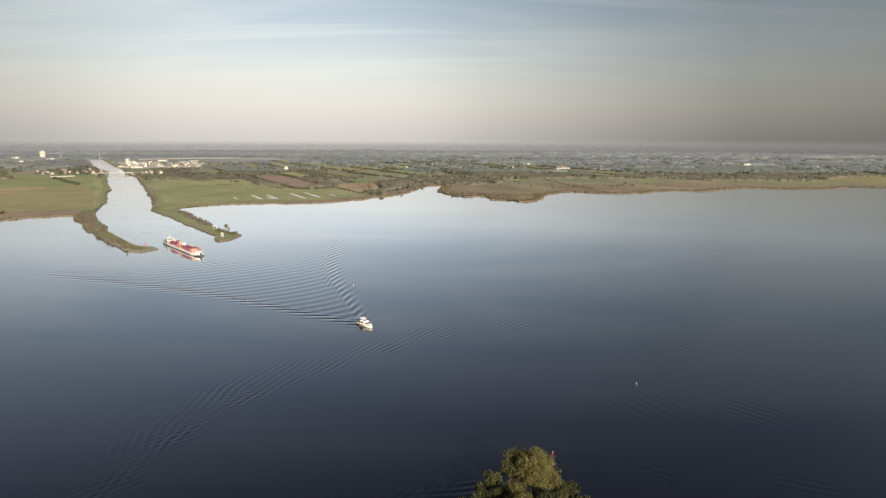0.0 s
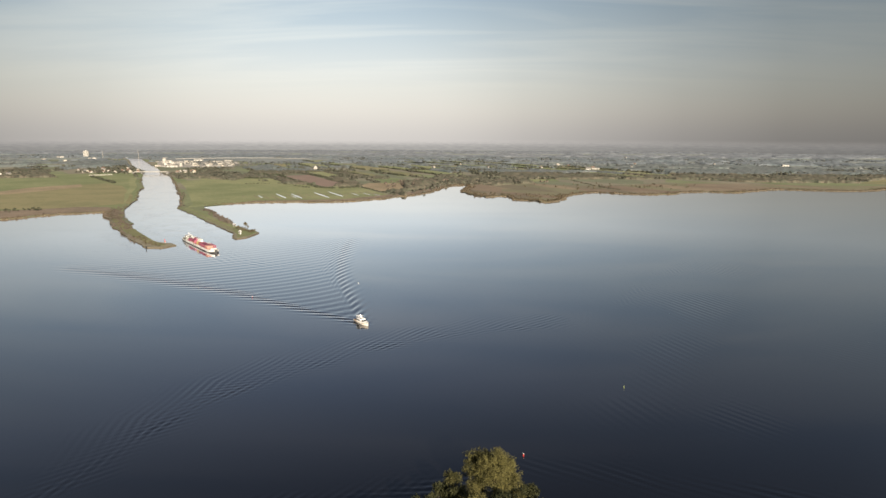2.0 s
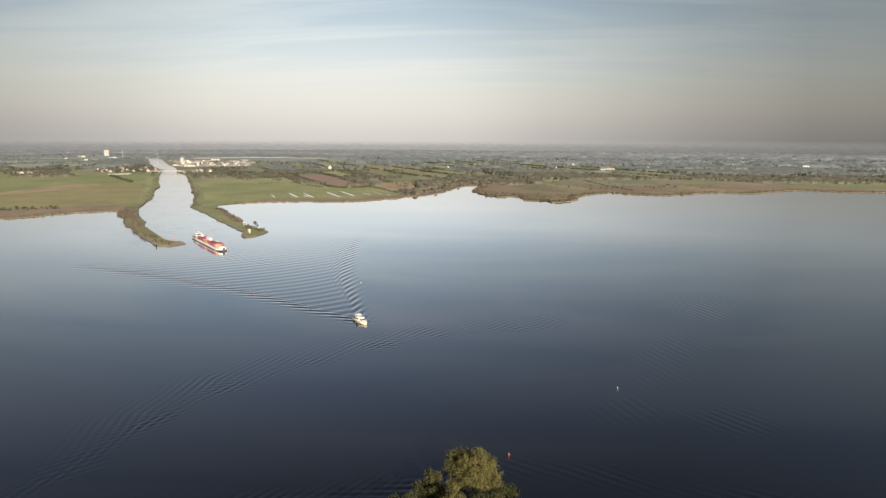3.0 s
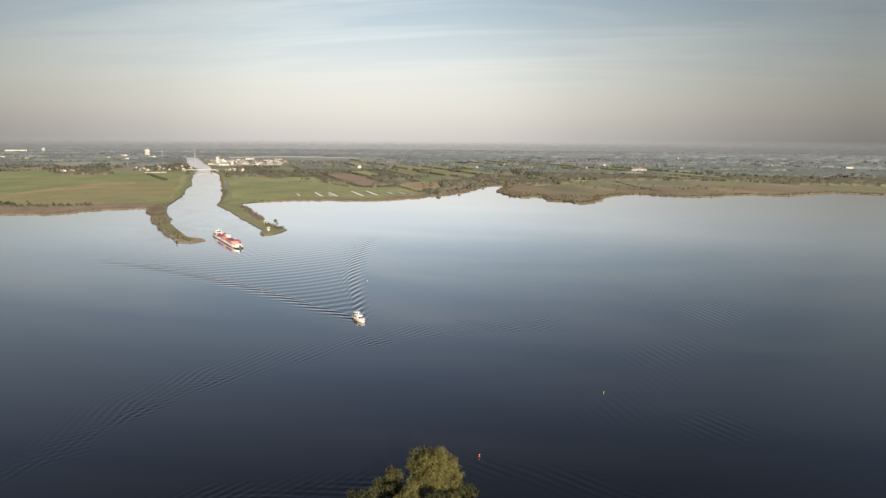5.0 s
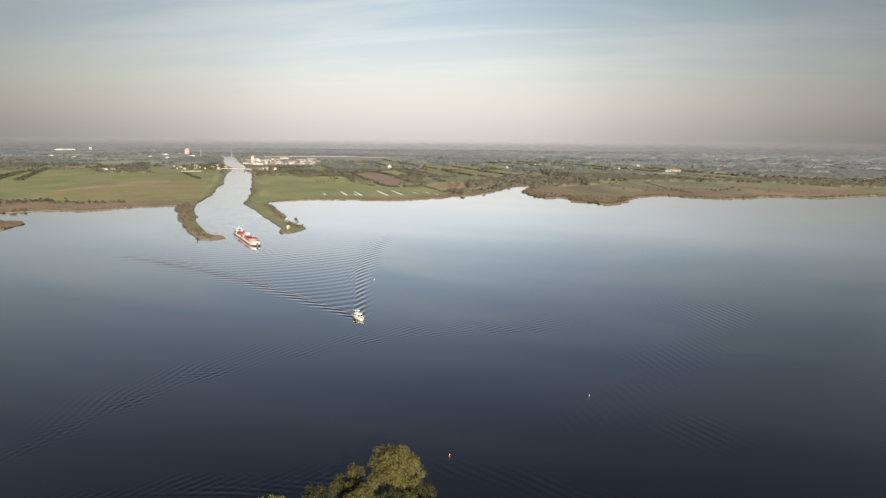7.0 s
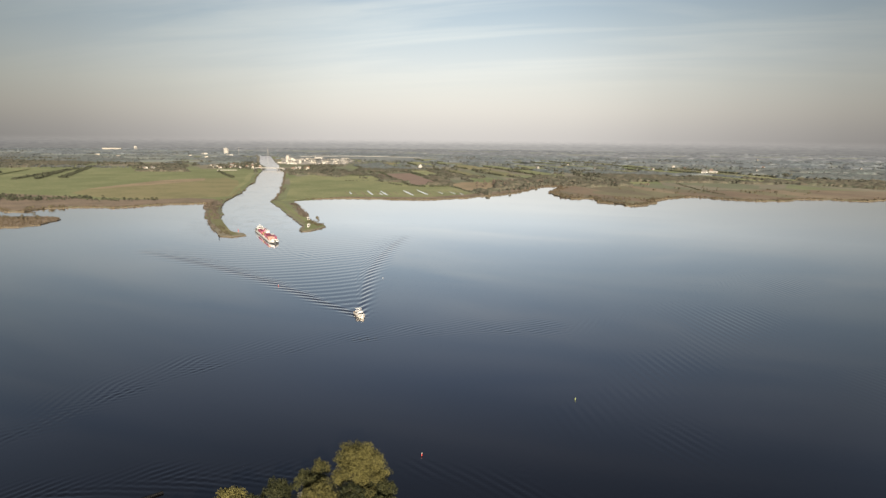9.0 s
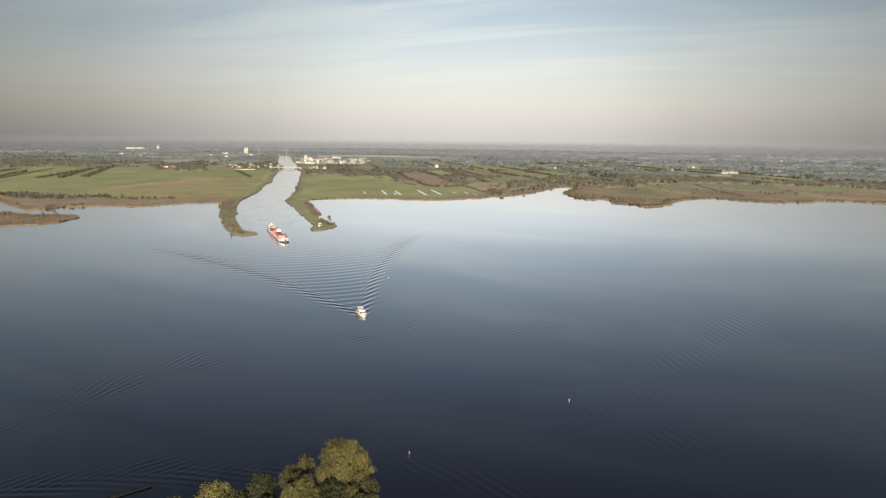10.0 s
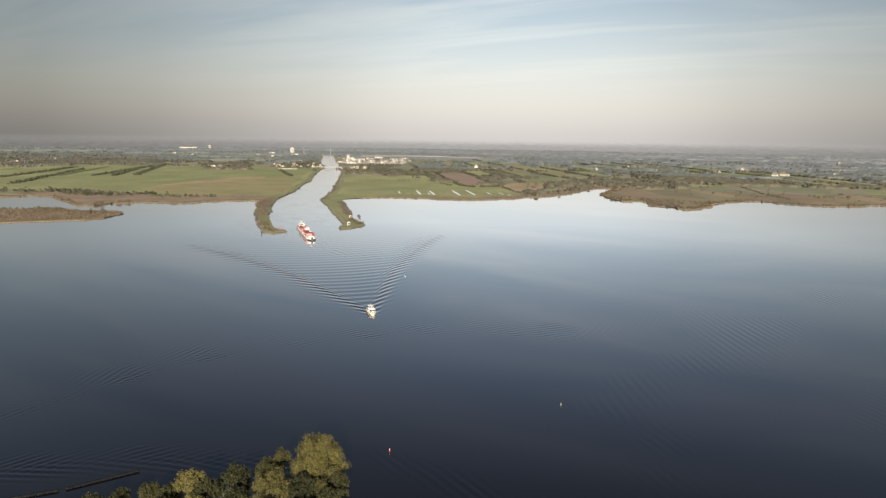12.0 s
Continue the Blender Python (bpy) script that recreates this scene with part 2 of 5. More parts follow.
WOOD_NEAR = material("mixed_trees", (0.097, 0.107, 0.082), (0.174, 0.169, 0.136), 0.03, 0.95, fine=0.25, island=0.16, leafy=0.25)
# The haze of distance is mixed into the next three base colours.
FAR_PLAIN = patchwork("hazed_plain", [(0.194, 0.224, 0.223), (0.185, 0.210, 0.223), (0.221, 0.246, 0.252), (0.179, 0.204, 0.218), (0.209, 0.228, 0.238)], 160.0)
FAR_FIELD = material("hazed_far_grass", (0.209, 0.236, 0.213), (0.254, 0.275, 0.252), 0.01, 0.95, fine=0.05, random_tint=0.3)
WOOD_MID = material("hazed_trees", (0.139, 0.156, 0.154), (0.206, 0.216, 0.215), 0.010, 0.95, fine=0.1, island=0.12, leafy=0.25)
HEDGE = material("hedge_leaves", (0.094, 0.108, 0.074), (0.148, 0.154, 0.108), 0.05, 0.95, fine=0.3, island=0.14, leafy=0.35)
# All but the nearest carry haze in their colours, paler and bluer with distance.
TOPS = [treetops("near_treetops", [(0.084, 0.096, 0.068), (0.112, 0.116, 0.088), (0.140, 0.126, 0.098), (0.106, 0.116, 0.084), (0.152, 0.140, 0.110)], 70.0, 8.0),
        treetops("middle_hazed_treetops", [(0.108, 0.136, 0.134), (0.140, 0.167, 0.167), (0.169, 0.181, 0.182), (0.130, 0.159, 0.157), (0.178, 0.196, 0.198)], 100.0, 12.0),
        treetops("farther_hazed_treetops", [(0.140, 0.172, 0.187), (0.166, 0.196, 0.214), (0.182, 0.202, 0.222), (0.153, 0.186, 0.201), (0.190, 0.213, 0.233)], 140.0, 20.0),
        treetops("distant_hazed_treetops", [(0.183, 0.209, 0.237), (0.203, 0.227, 0.256), (0.216, 0.232, 0.257), (0.193, 0.218, 0.244), (0.223, 0.241, 0.267)], 190.0, 34.0)]
BARK = material("bark", (0.05, 0.04, 0.03), (0.12, 0.10, 0.075), 1.5, 0.9, bump=0.02)
GRAVEL = material("pale_gravel", (0.165, 0.150, 0.105), (0.225, 0.200, 0.140), 0.4, 0.95)
# A duller white than white_paint, used on the distant walls.
FAR_WHITE = material("dull_white_wall", (0.33, 0.32, 0.295), (0.50, 0.485, 0.45), 0.3, 0.8, random_tint=0.5)
WHITE = material("white_paint", (0.62, 0.61, 0.585), (0.76, 0.75, 0.72), 0.6, 0.45, random_tint=0.25)
CREAM = material("cream_render", (0.33, 0.31, 0.27), (0.46, 0.43, 0.37), 0.3, 0.8, random_tint=0.3)
BRICK = material("brick_wall", (0.20, 0.11, 0.075), (0.32, 0.19, 0.13), 0.5, 0.9, random_tint=0.3)
ROOF_RED = material("red_tiles", (0.165, 0.120, 0.100), (0.235, 0.165, 0.132), 0.5, 0.85, random_tint=0.3)
ROOF_GREY = material("grey_roofing", (0.15, 0.147, 0.142), (0.28, 0.273, 0.262), 0.3, 0.7, random_tint=0.6)
CONCRETE = material("concrete", (0.27, 0.26, 0.24), (0.38, 0.365, 0.34), 0.3, 0.85, bump=0.01)
GLASS = glass_material("dark_glass", (0.02, 0.025, 0.03))
HULL_DARK = material("dark_hull_paint", (0.035, 0.038, 0.042), (0.075, 0.077, 0.08), 0.5, 0.5)
DECK = material("deck_paint", (0.20, 0.21, 0.19), (0.32, 0.32, 0.29), 0.8, 0.7)
TEAK = material("teak", (0.22, 0.13, 0.06), (0.34, 0.21, 0.11), 1.5, 0.6, stretch=(1, 8, 1))
GELCOAT = material("white_gelcoat", (0.72, 0.715, 0.70), (0.82, 0.815, 0.80), 0.7, 0.3)
CREAM_HULL = material("cream_gelcoat", (0.64, 0.61, 0.54), (0.74, 0.71, 0.64), 0.7, 0.3)
STEEL = material("brushed_steel", (0.5, 0.5, 0.5), (0.65, 0.65, 0.65), 3.0, 0.3, metal=1.0)
RED_PAINT = material("red_paint", (0.50, 0.040, 0.034), (0.66, 0.065, 0.05), 1.5, 0.45)
GREEN_PAINT = material("pale_green_paint", (0.35, 0.42, 0.14), (0.52, 0.58, 0.25), 1.5, 0.4)
CANVAS = material("blue_grey_canvas", (0.16, 0.17, 0.19), (0.25, 0.26, 0.28), 1.5, 0.8)
DARK_WOOD = material("wet_timber", (0.006, 0.0065, 0.0075), (0.018, 0.019, 0.021), 1.2, 0.9, bump=0.02, spec=0.04)
BOX_RED = material("red_container_paint", (0.20, 0.045, 0.080), (0.33, 0.100, 0.150), 0.25, 0.6, random_tint=0.8)
BOX_ORANGE = material("orange_container_paint", (0.38, 0.20, 0.17), (0.47, 0.27, 0.22), 0.4, 0.6)
BOX_WHITE = material("white_container_paint", (0.60, 0.59, 0.56), (0.75, 0.74, 0.70), 0.4, 0.5)
BOX_YELLOW = material("ochre_container_paint", (0.42, 0.30, 0.12), (0.55, 0.41, 0.19), 0.4, 0.55)


def glow_backdrop():
    """Far land just under the sky; its haze is a painted gradient that glows."""
    m = bpy.data.materials.new("glowing_haze")
    m.use_nodes = True
    m.node_tree.nodes.clear()
    add, join = link_nodes(m.node_tree)
    place = add("ShaderNodeNewGeometry").outputs["Position"]
    s = add("ShaderNodeSeparateXYZ")
    join(place, s.inputs[0])
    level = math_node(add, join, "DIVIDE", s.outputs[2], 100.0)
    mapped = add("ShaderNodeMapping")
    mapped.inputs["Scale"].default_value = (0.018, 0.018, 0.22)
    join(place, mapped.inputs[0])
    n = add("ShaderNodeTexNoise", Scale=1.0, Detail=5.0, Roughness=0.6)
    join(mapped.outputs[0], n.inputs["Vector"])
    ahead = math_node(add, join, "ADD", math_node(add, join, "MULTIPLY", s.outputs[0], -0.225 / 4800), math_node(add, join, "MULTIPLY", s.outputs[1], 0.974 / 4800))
    # Dimmed to both sides like the sky, to imitate lens vignetting.
    side_fade = ramp_node(add, join, ahead, [(0.60, (0.50,) * 3), (0.755, (0.57,) * 3), (0.84, (0.67,) * 3), (0.90, (0.78,) * 3), (0.945, (0.89,) * 3), (0.98, (1.02,) * 3), (1.0, (1.07,) * 3)])
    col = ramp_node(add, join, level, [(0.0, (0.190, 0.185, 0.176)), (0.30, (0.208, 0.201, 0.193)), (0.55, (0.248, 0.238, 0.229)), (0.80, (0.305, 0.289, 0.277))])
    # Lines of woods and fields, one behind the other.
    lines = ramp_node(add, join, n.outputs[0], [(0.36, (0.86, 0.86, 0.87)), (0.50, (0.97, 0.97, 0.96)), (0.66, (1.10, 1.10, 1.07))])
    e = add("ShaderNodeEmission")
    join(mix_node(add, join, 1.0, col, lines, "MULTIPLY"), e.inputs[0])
    join(side_fade, e.inputs[1])
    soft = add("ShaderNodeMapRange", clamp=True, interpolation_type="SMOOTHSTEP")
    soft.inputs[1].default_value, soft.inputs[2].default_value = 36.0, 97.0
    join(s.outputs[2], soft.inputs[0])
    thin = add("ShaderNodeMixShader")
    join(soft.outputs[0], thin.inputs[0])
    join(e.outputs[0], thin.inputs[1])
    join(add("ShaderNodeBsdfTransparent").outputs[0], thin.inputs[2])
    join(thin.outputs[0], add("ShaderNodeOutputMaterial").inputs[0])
    return m


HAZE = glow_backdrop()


# ---- builders ----
def mesh_object(name, verts, faces, mat, smooth=False):
    me = bpy.data.meshes.new(name)
    me.from_pydata([tuple(v) for v in verts], [], [tuple(f) for f in faces])
    me.materials.append(mat)
    if smooth:
        me.polygons.foreach_set("use_smooth", [True] * len(me.polygons))
    me.update()
    return new(name, me)


def part(name, bm, mat, parent=None, label="", smooth=False):
    """Links a bmesh as one mesh object, under a thing or a part."""
    me = bpy.data.meshes.new(name)
    bm.to_mesh(me)
    bm.free()
    me.materials.append(mat)
    if smooth:
        me.polygons.foreach_set("use_smooth", [True] * len(me.polygons))
    ob = new(name, me)
    if parent:
        ob.parent = parent
    if label:
        ob["label"] = label
    return ob


def box(size, at, bevel=0.0, bm=None, turn=0.0):
    bm = bm or bmesh.new()
    m = pose(*at, 0, 0, turn) @ Matrix.Diagonal((*size, 1))
    made = bmesh.ops.create_cube(bm, size=1.0, matrix=m)
    if bevel:
        edges = {e for v in made["verts"] for e in v.link_edges}
        bmesh.ops.bevel(bm, geom=list(edges), offset=bevel, segments=2, affect="EDGES", clamp_overlap=True)
    return bm


def rod(a, b, r1, r2=None, sides=8, bm=None):
    bm = bm or bmesh.new()
    a, b = Vector(a), Vector(b)
    q = (b - a).to_track_quat("Z", "Y").to_matrix().to_4x4()
    bmesh.ops.create_cone(bm, cap_ends=True, segments=sides, radius1=r1, radius2=r1 if r2 is None else r2, depth=(b - a).length,
                          matrix=Matrix.Translation((a + b) / 2) @ q)
    return bm


def prism(outline, z0, z1, bm=None):
    """An upright prism over a flat outline."""
    bm = bm or bmesh.new()
    low = [bm.verts.new((x, y, z0)) for x, y in outline]
    top = [bm.verts.new((x, y, z1)) for x, y in outline]
    n = len(outline)
    for i in range(n):
        bm.faces.new((low[i], low[(i + 1) % n], top[(i + 1) % n], top[i]))
    bm.faces.new(top)
    bm.faces.new(low[::-1])
    return bm


def loft(sections, bm=None):
    """Joins rings of equally many points, and closes both ends."""
    bm = bm or bmesh.new()
    rings = [[bm.verts.new(p) for p in s] for s in sections]
    n = len(rings[0])
    for a, b in zip(rings, rings[1:]):
        for i in range(n):
            bm.faces.new((a[i], a[(i + 1) % n], b[(i + 1) % n], b[i]))
    bm.faces.new(rings[0][::-1])
    bm.faces.new(rings[-1])
    bmesh.ops.recalc_face_normals(bm, faces=bm.faces)
    return bm


def empty(name, m, **tags):
    ob = new(name)
    ob.matrix_basis = m
    return tagged(ob, **tags)


def heading(x, y, z, dx, dy):
    """A pose whose own y axis points along (dx, dy)."""
    return pose(x, y, z, 0, 0, math.degrees(math.atan2(-dx, dy)))


def shoreline(points, step=14.0, rough=0.10, seed=1):
    """A natural line through the points: rounded, and uneven at several scales."""
    rng = random.Random(seed)
    line = []
    n = len(points)
    for i in range(n - 1):
        p0, p1, p2, p3 = (Vector(points[max(0, min(n - 1, j))]) for j in (i - 1, i, i + 1, i + 2))
        length = (p2 - p1).length
        k = max(1, min(14, int(length / step)))
        for j in range(k):
            t = j / k
            c = 0.5 * (2 * p1 + (p2 - p0) * t + (2 * p0 - 5 * p1 + 4 * p2 - p3) * t * t + (3 * p1 - p0 - 3 * p2 + p3) * t ** 3)
            straight = p1.lerp(p2, t)
            c = straight.lerp(c, 0.6)
            side = Vector((-(p2 - p1).y, (p2 - p1).x)).normalized()
            c += side * rng.uniform(-1, 1) * min(step, length / k) * rough * (1.6 if j else 0.6)
            line.append((c.x, c.y))
    line.append(tuple(points[-1]))
    return line


def inside(points, xs, ys):
    """Which of the places lie in the outline."""
    hit = np.zeros(len(xs), bool)
    x0, y0 = points[-1]
    for x1, y1 in points:
        crosses = (y1 > ys) != (y0 > ys)
        with np.errstate(divide="ignore", invalid="ignore"):
            at = (x0 - x1) * (ys - y1) / ((y0 - y1) or 1e-9) + x1
        hit ^= crosses & (xs < at)
        x0, y0 = x1, y1
    return hit


def along(points, spacing, rng, spread):
    """Places strewn along a line."""
    out = []
    for (x0, y0), (x1, y1) in zip(points, points[1:]):
        length = math.hypot(x1 - x0, y1 - y0)
        for k in range(max(1, int(length / spacing))):
            t = rng.random()
            out.append((x0 + (x1 - x0) * t + rng.gauss(0, spread), y0 + (y1 - y0) * t + rng.gauss(0, spread)))
    return np.array(out)


def slab(name, outline, z, mat, label="", category="", thick=0.25):
    bm = prism(outline, z - thick, z)
    bmesh.ops.recalc_face_normals(bm, faces=bm.faces)
    bmesh.ops.triangulate(bm, faces=[f for f in bm.faces if len(f.verts) > 4])
    return tagged(part(name, bm, mat), label, category, kind="structure")


LAND = 0.8


def muddy_sides(ob):
    """Gives the steep bank faces their own dark mud."""
    ob.data.materials.append(MUD)
    for f in ob.data.polygons:
        if abs(f.normal.z) < 0.5:
            f.material_index = 1
    return ob


# ---- the ground: one sheet with the lake shore, the canal and its two moles cut out ----
WEST = [(-4700, -900), (-2600, -300), (-1500, 250), (-1050, 480), (-880, 590), (-837, 640), (-796, 653), (-763, 631), (-704, 609), (-650, 581), (-630, 591), (-637, 627),
        (-601, 654), (-556, 660), (-530, 705), (-500, 732), (-476, 748), (-458, 722), (-436, 694), (-394, 637)]
WEST_MOLE = [(-394, 637), (-343, 577), (-301, 530), (-279, 507), (-264, 508), (-258, 520), (-267, 529), (-288, 536), (-314, 563), (-338, 591), (-346, 606), (-374, 641),
             (-376, 652), (-390, 668), (-426, 716), (-470, 788)]
WEST_BANK = [(-470, 788), (-516, 891), (-560, 976), (-608, 1062), (-642, 1137), (-723, 1265), (-828, 1454), (-892, 1562), (-1020, 1760), (-1250, 2110), (-1480, 2476), (-1660, 2730)]
EAST_BANK = [(-1585, 2755), (-1400, 2450), (-1160, 2076), (-957, 1768), (-840, 1570), (-775, 1486), (-668, 1298), (-575, 1136), (-520, 1027), (-486, 976), (-447, 896),
             (-416, 835), (-403, 803)]
EAST_MOLE = [(-403, 803), (-382, 777), (-345, 734), (-297, 672), (-262, 628), (-240, 602), (-230, 586), (-224, 566), (-216, 559), (-210, 567), (-208, 582), (-208, 598),
             (-220, 614), (-235, 625), (-258, 652), (-276, 684), (-291, 702), (-305, 723), (-336, 770), (-360, 800), (-375, 830)]
EAST = [(-375, 830), (-372, 846), (-346, 867), (-313, 884), (-264, 894), (-210, 899), (-168, 922), (-130, 965), (-110, 1000), (-85, 1035), (-66, 1078), (-51, 1150), (-40, 1210),
        (-30, 1250), (-16, 1250), (-5, 1268), (0, 1232), (-7, 1150), (-9, 1128), (-2, 1085), (18, 1040), (36, 1010), (75, 1028), (79, 966), (114, 960),
        (122, 935), (144, 942), (160, 975), (171, 990), (170, 1030), (199, 1072), (237, 1118), (286, 1094), (330, 1080)]
FAR_EAST = [(330, 1080), (387, 1102), (406, 1134), (461, 1151), (501, 1138), (546, 1165), (601, 1208), (632, 1223), (712, 1199), (760, 1202), (817, 1218), (871, 1263),
            (935, 1237), (1050, 1250), (1500, 1180), (2600, 1000), (4700, 700)]
shore = (shoreline(WEST, 16, 0.16, 1)[:-1] + shoreline(WEST_MOLE, 9, 0.13, 2)[:-1] + shoreline(WEST_BANK, 22, 0.07, 3) + shoreline(EAST_BANK, 22, 0.08, 4)[:-1]
         + shoreline(EAST_MOLE, 9, 0.10, 5)[:-1] + shoreline(EAST, 11, 0.16, 6)[:-1] + shoreline(FAR_EAST, 13, 0.16, 7))
rim = [(4820 * math.cos(a), 4820 * math.sin(a)) for a in (radians(d) for d in range(9, 192, 4))]
outline = shore + rim
bm = bmesh.new()
top = [bm.verts.new((x, y, LAND)) for x, y in outline]
foot = [bm.verts.new((x, y, -0.7)) for x, y in outline]
for i in range(len(outline)):
    j = (i + 1) % len(outline)
    bm.faces.new((top[i], top[j], foot[j], foot[i]))
edges = [e for e in bm.edges if e.verts[0].co.z > 0 and e.verts[1].co.z > 0]
bmesh.ops.triangle_fill(bm, use_beauty=True, edges=edges, normal=(0, 0, 1))
bmesh.ops.recalc_face_normals(bm, faces=bm.faces)
ground = tagged(muddy_sides(part("ground", bm, LAND_MAT)), "flat green and brown countryside behind the lake shore", "ground", kind="structure")

ISLAND = [(-860, 250), (-700, 345), (-620, 410), (-578, 437), (-560, 455), (-541, 475), (-517, 492), (-511, 512), (-519, 533), (-526, 551), (-540, 561), (-563, 562), (-590, 556), (-608, 547), (-637, 551), (-661, 552), (-680, 525), (-760, 480), (-900, 330), (-860, 250)]
isle = shoreline(ISLAND, 9, 0.15, 8)[:-1]
bm = prism(isle, -0.7, LAND)
bmesh.ops.triangulate(bm, faces=[f for f in bm.faces if len(f.verts) > 4])
bmesh.ops.recalc_face_normals(bm, faces=bm.faces)
tagged(muddy_sides(part("ground_island", bm, REED_BED)), "low brown reed island off the shore", "island", kind="structure")

NEAR = [(-900, -400), (-300, -60), (-140, 20), (-75, 72), (-50, 88), (-34, 100), (-24, 112), (-12, 122), (-4, 132), (6, 141), (14, 148), (23, 153), (32, 150), (40, 142), (46, 131), (56, 112), (80, 88),
        (140, 70), (300, 20), (900, -400), (0, -1500), (-900, -400)]
near = shoreline(NEAR, 9, 0.12, 9)[:-1]
bm = prism(near, -0.7, LAND)
bmesh.ops.triangulate(bm, faces=[f for f in bm.faces if len(f.verts) > 4])
bmesh.ops.recalc_face_normals(bm, faces=bm.faces)
tagged(muddy_sides(part("ground_shore", bm, LAND_MAT)), "grassy near shore under the trees", "ground", kind="structure")

# The far edge of the land: a glowing ring with the haze painted on.
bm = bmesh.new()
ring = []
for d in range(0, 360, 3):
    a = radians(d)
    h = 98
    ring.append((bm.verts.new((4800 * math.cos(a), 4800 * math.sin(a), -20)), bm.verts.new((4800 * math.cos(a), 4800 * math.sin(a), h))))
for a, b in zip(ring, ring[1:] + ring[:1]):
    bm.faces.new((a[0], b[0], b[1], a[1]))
tagged(part("backdrop", bm, HAZE, smooth=True), "glowing backdrop of a wooded plain with painted haze", "backdrop", kind="structure")


# ---- the lake: a fine grid with the boat's wake and older swells, inside a plain sheet ----
BOAT = Vector((-41.5, 304.0))
BOAT_WAY = Vector((0.63, -0.777)).normalized()
X0, X1, Y0, Y1, CELL = -310.0, 270.0, 92.0, 580.0, 0.92


def lake_heights(px, py):
    z = np.zeros_like(px)
    # The wake of the motor boat: waves of all angles that keep pace with it.
    dx, dy = px - BOAT.x, py - BOAT.y
    behind = -(dx * BOAT_WAY.x + dy * BOAT_WAY.y)
    aside = -dx * BOAT_WAY.y + dy * BOAT_WAY.x
    near_wake = (behind > -8) & (behind < 330) & (np.abs(aside) < 9 + (behind + 8) * 0.60)
    b = behind[near_wake] + 3.0
    s = aside[near_wake]
    s = s * 0.94 / (1 + np.clip(b - 100, 0, None) * 0.0022)
    wake = np.zeros_like(b)
    speed2 = 3.85 ** 2 / 9.81
    angles = np.linspace(-1.22, 1.22, 640)
    for a in angles:
        k = 1.0 / (speed2 * math.cos(a) ** 2)
        wake += (0.22 + 1.25 * math.exp(-((abs(a) - 0.90) / 0.27) ** 2)) * math.exp(-(k * 0.42) ** 2 * 0.12) * np.cos(k * (b * math.cos(a) + s * math.sin(a)) + 0.6)
    # Short bow waves that fan out inside the two arms.
    bow2 = 4.3 ** 2 / 9.81
    for a in np.linspace(0.86, 1.17, 110):
        k = 1.0 / (bow2 * math.cos(a) ** 2)
        gain = 0.75 * math.sin(math.pi * (a - 0.86) / 0.31) ** 0.5
        for side in (-1, 1):
            wake += gain * 0.55 * np.cos(k * (b * math.cos(a) + side * s * math.sin(a)) + 1.9)
    wake *= (angles[1] - angles[0])
    fade = np.clip((b + 4) / 8, 0, 1) * np.exp(-b / 700.0) * np.clip((320 - b) / 110, 0, 1)
    edge = np.clip((5 + (b + 8) * 0.44 - np.abs(s)) / (4 + 0.06 * np.clip(b, 0, None)), 0, 1)
    z[near_wake] += 0.175 * np.tanh(3.0 * wake * fade * edge)

    # Older swells: bands of short crests that drift across the lake.
    def swell(points, width, length, lean, height, seed):
        best = np.full(px.shape, 1e9)
        run = np.zeros_like(px)
        off = np.zeros_like(px)
        gone = 0.0
        for (ax, ay), (bx, by) in zip(points, points[1:]):
            ux, uy = bx - ax, by - ay
            d = math.hypot(ux, uy)
            ux, uy = ux / d, uy / d
            t = np.clip((px - ax) * ux + (py - ay) * uy, 0, d)
            qx, qy = px - (ax + ux * t), py - (ay + uy * t)
            dist = np.hypot(qx, qy)
            take = dist < best
            best = np.where(take, dist, best)
            off = np.where(take, ux * qy - uy * qx, off)
            run = np.where(take, gone + t, run)
            gone += d
        ends = np.clip(run / 25, 0, 1) * np.clip((gone - run) / 25, 0, 1)
        mask = np.exp(-(best / width) ** 2) * ends
        k = 2 * math.pi / length
        patchy = np.clip(0.45 + 0.55 * np.sin(run * 0.17 + off * 0.12 + seed) + 0.35 * np.sin(run * 0.063 - off * 0.2 + 2 * seed), 0.42, 1.25)
        ph = k * (off * math.cos(lean) + run * math.sin(lean)) + 0.9 * np.sin(run * 0.05 + seed) + 0.7 * np.sin(run * 0.13 + off * 0.09)
        return 1.5 * height * mask * patchy * np.cos(ph)
    def chop(points, width, length, way, height, seed):
        """A field of straight short crests that run along one direction."""
        best = np.full(px.shape, 1e9)
        for (ax, ay), (bx, by) in zip(points, points[1:]):
            ux, uy = bx - ax, by - ay
            d = math.hypot(ux, uy)
            t = np.clip(((px - ax) * ux + (py - ay) * uy) / (d * d), 0, 1)
            best = np.minimum(best, np.hypot(px - ax - ux * t, py - ay - uy * t))
        k = 2 * math.pi / length
        groups = np.clip(0.35 + 0.65 * np.sin(px * 0.06 + seed) * np.sin(py * 0.045 - px * 0.02 + 2 * seed) + 0.3 * np.sin(px * 0.021 + py * 0.033), 0, 1.2)
        bend = 0.8 * np.sin(px * 0.03 + seed) + 0.8 * np.sin(py * 0.025 + 2 * seed)
        return 1.6 * height * np.exp(-(best / width) ** 2) * groups * np.cos(k * (px * way[0] + py * way[1]) + bend)
    z = z + swell([(-112, 108), (-98, 150), (-92, 180), (-82, 203), (-64, 228), (-40, 256), (-10, 279), (28, 297), (70, 309)], 3.2, 2.8, -0.22, 0.058, 1.0)
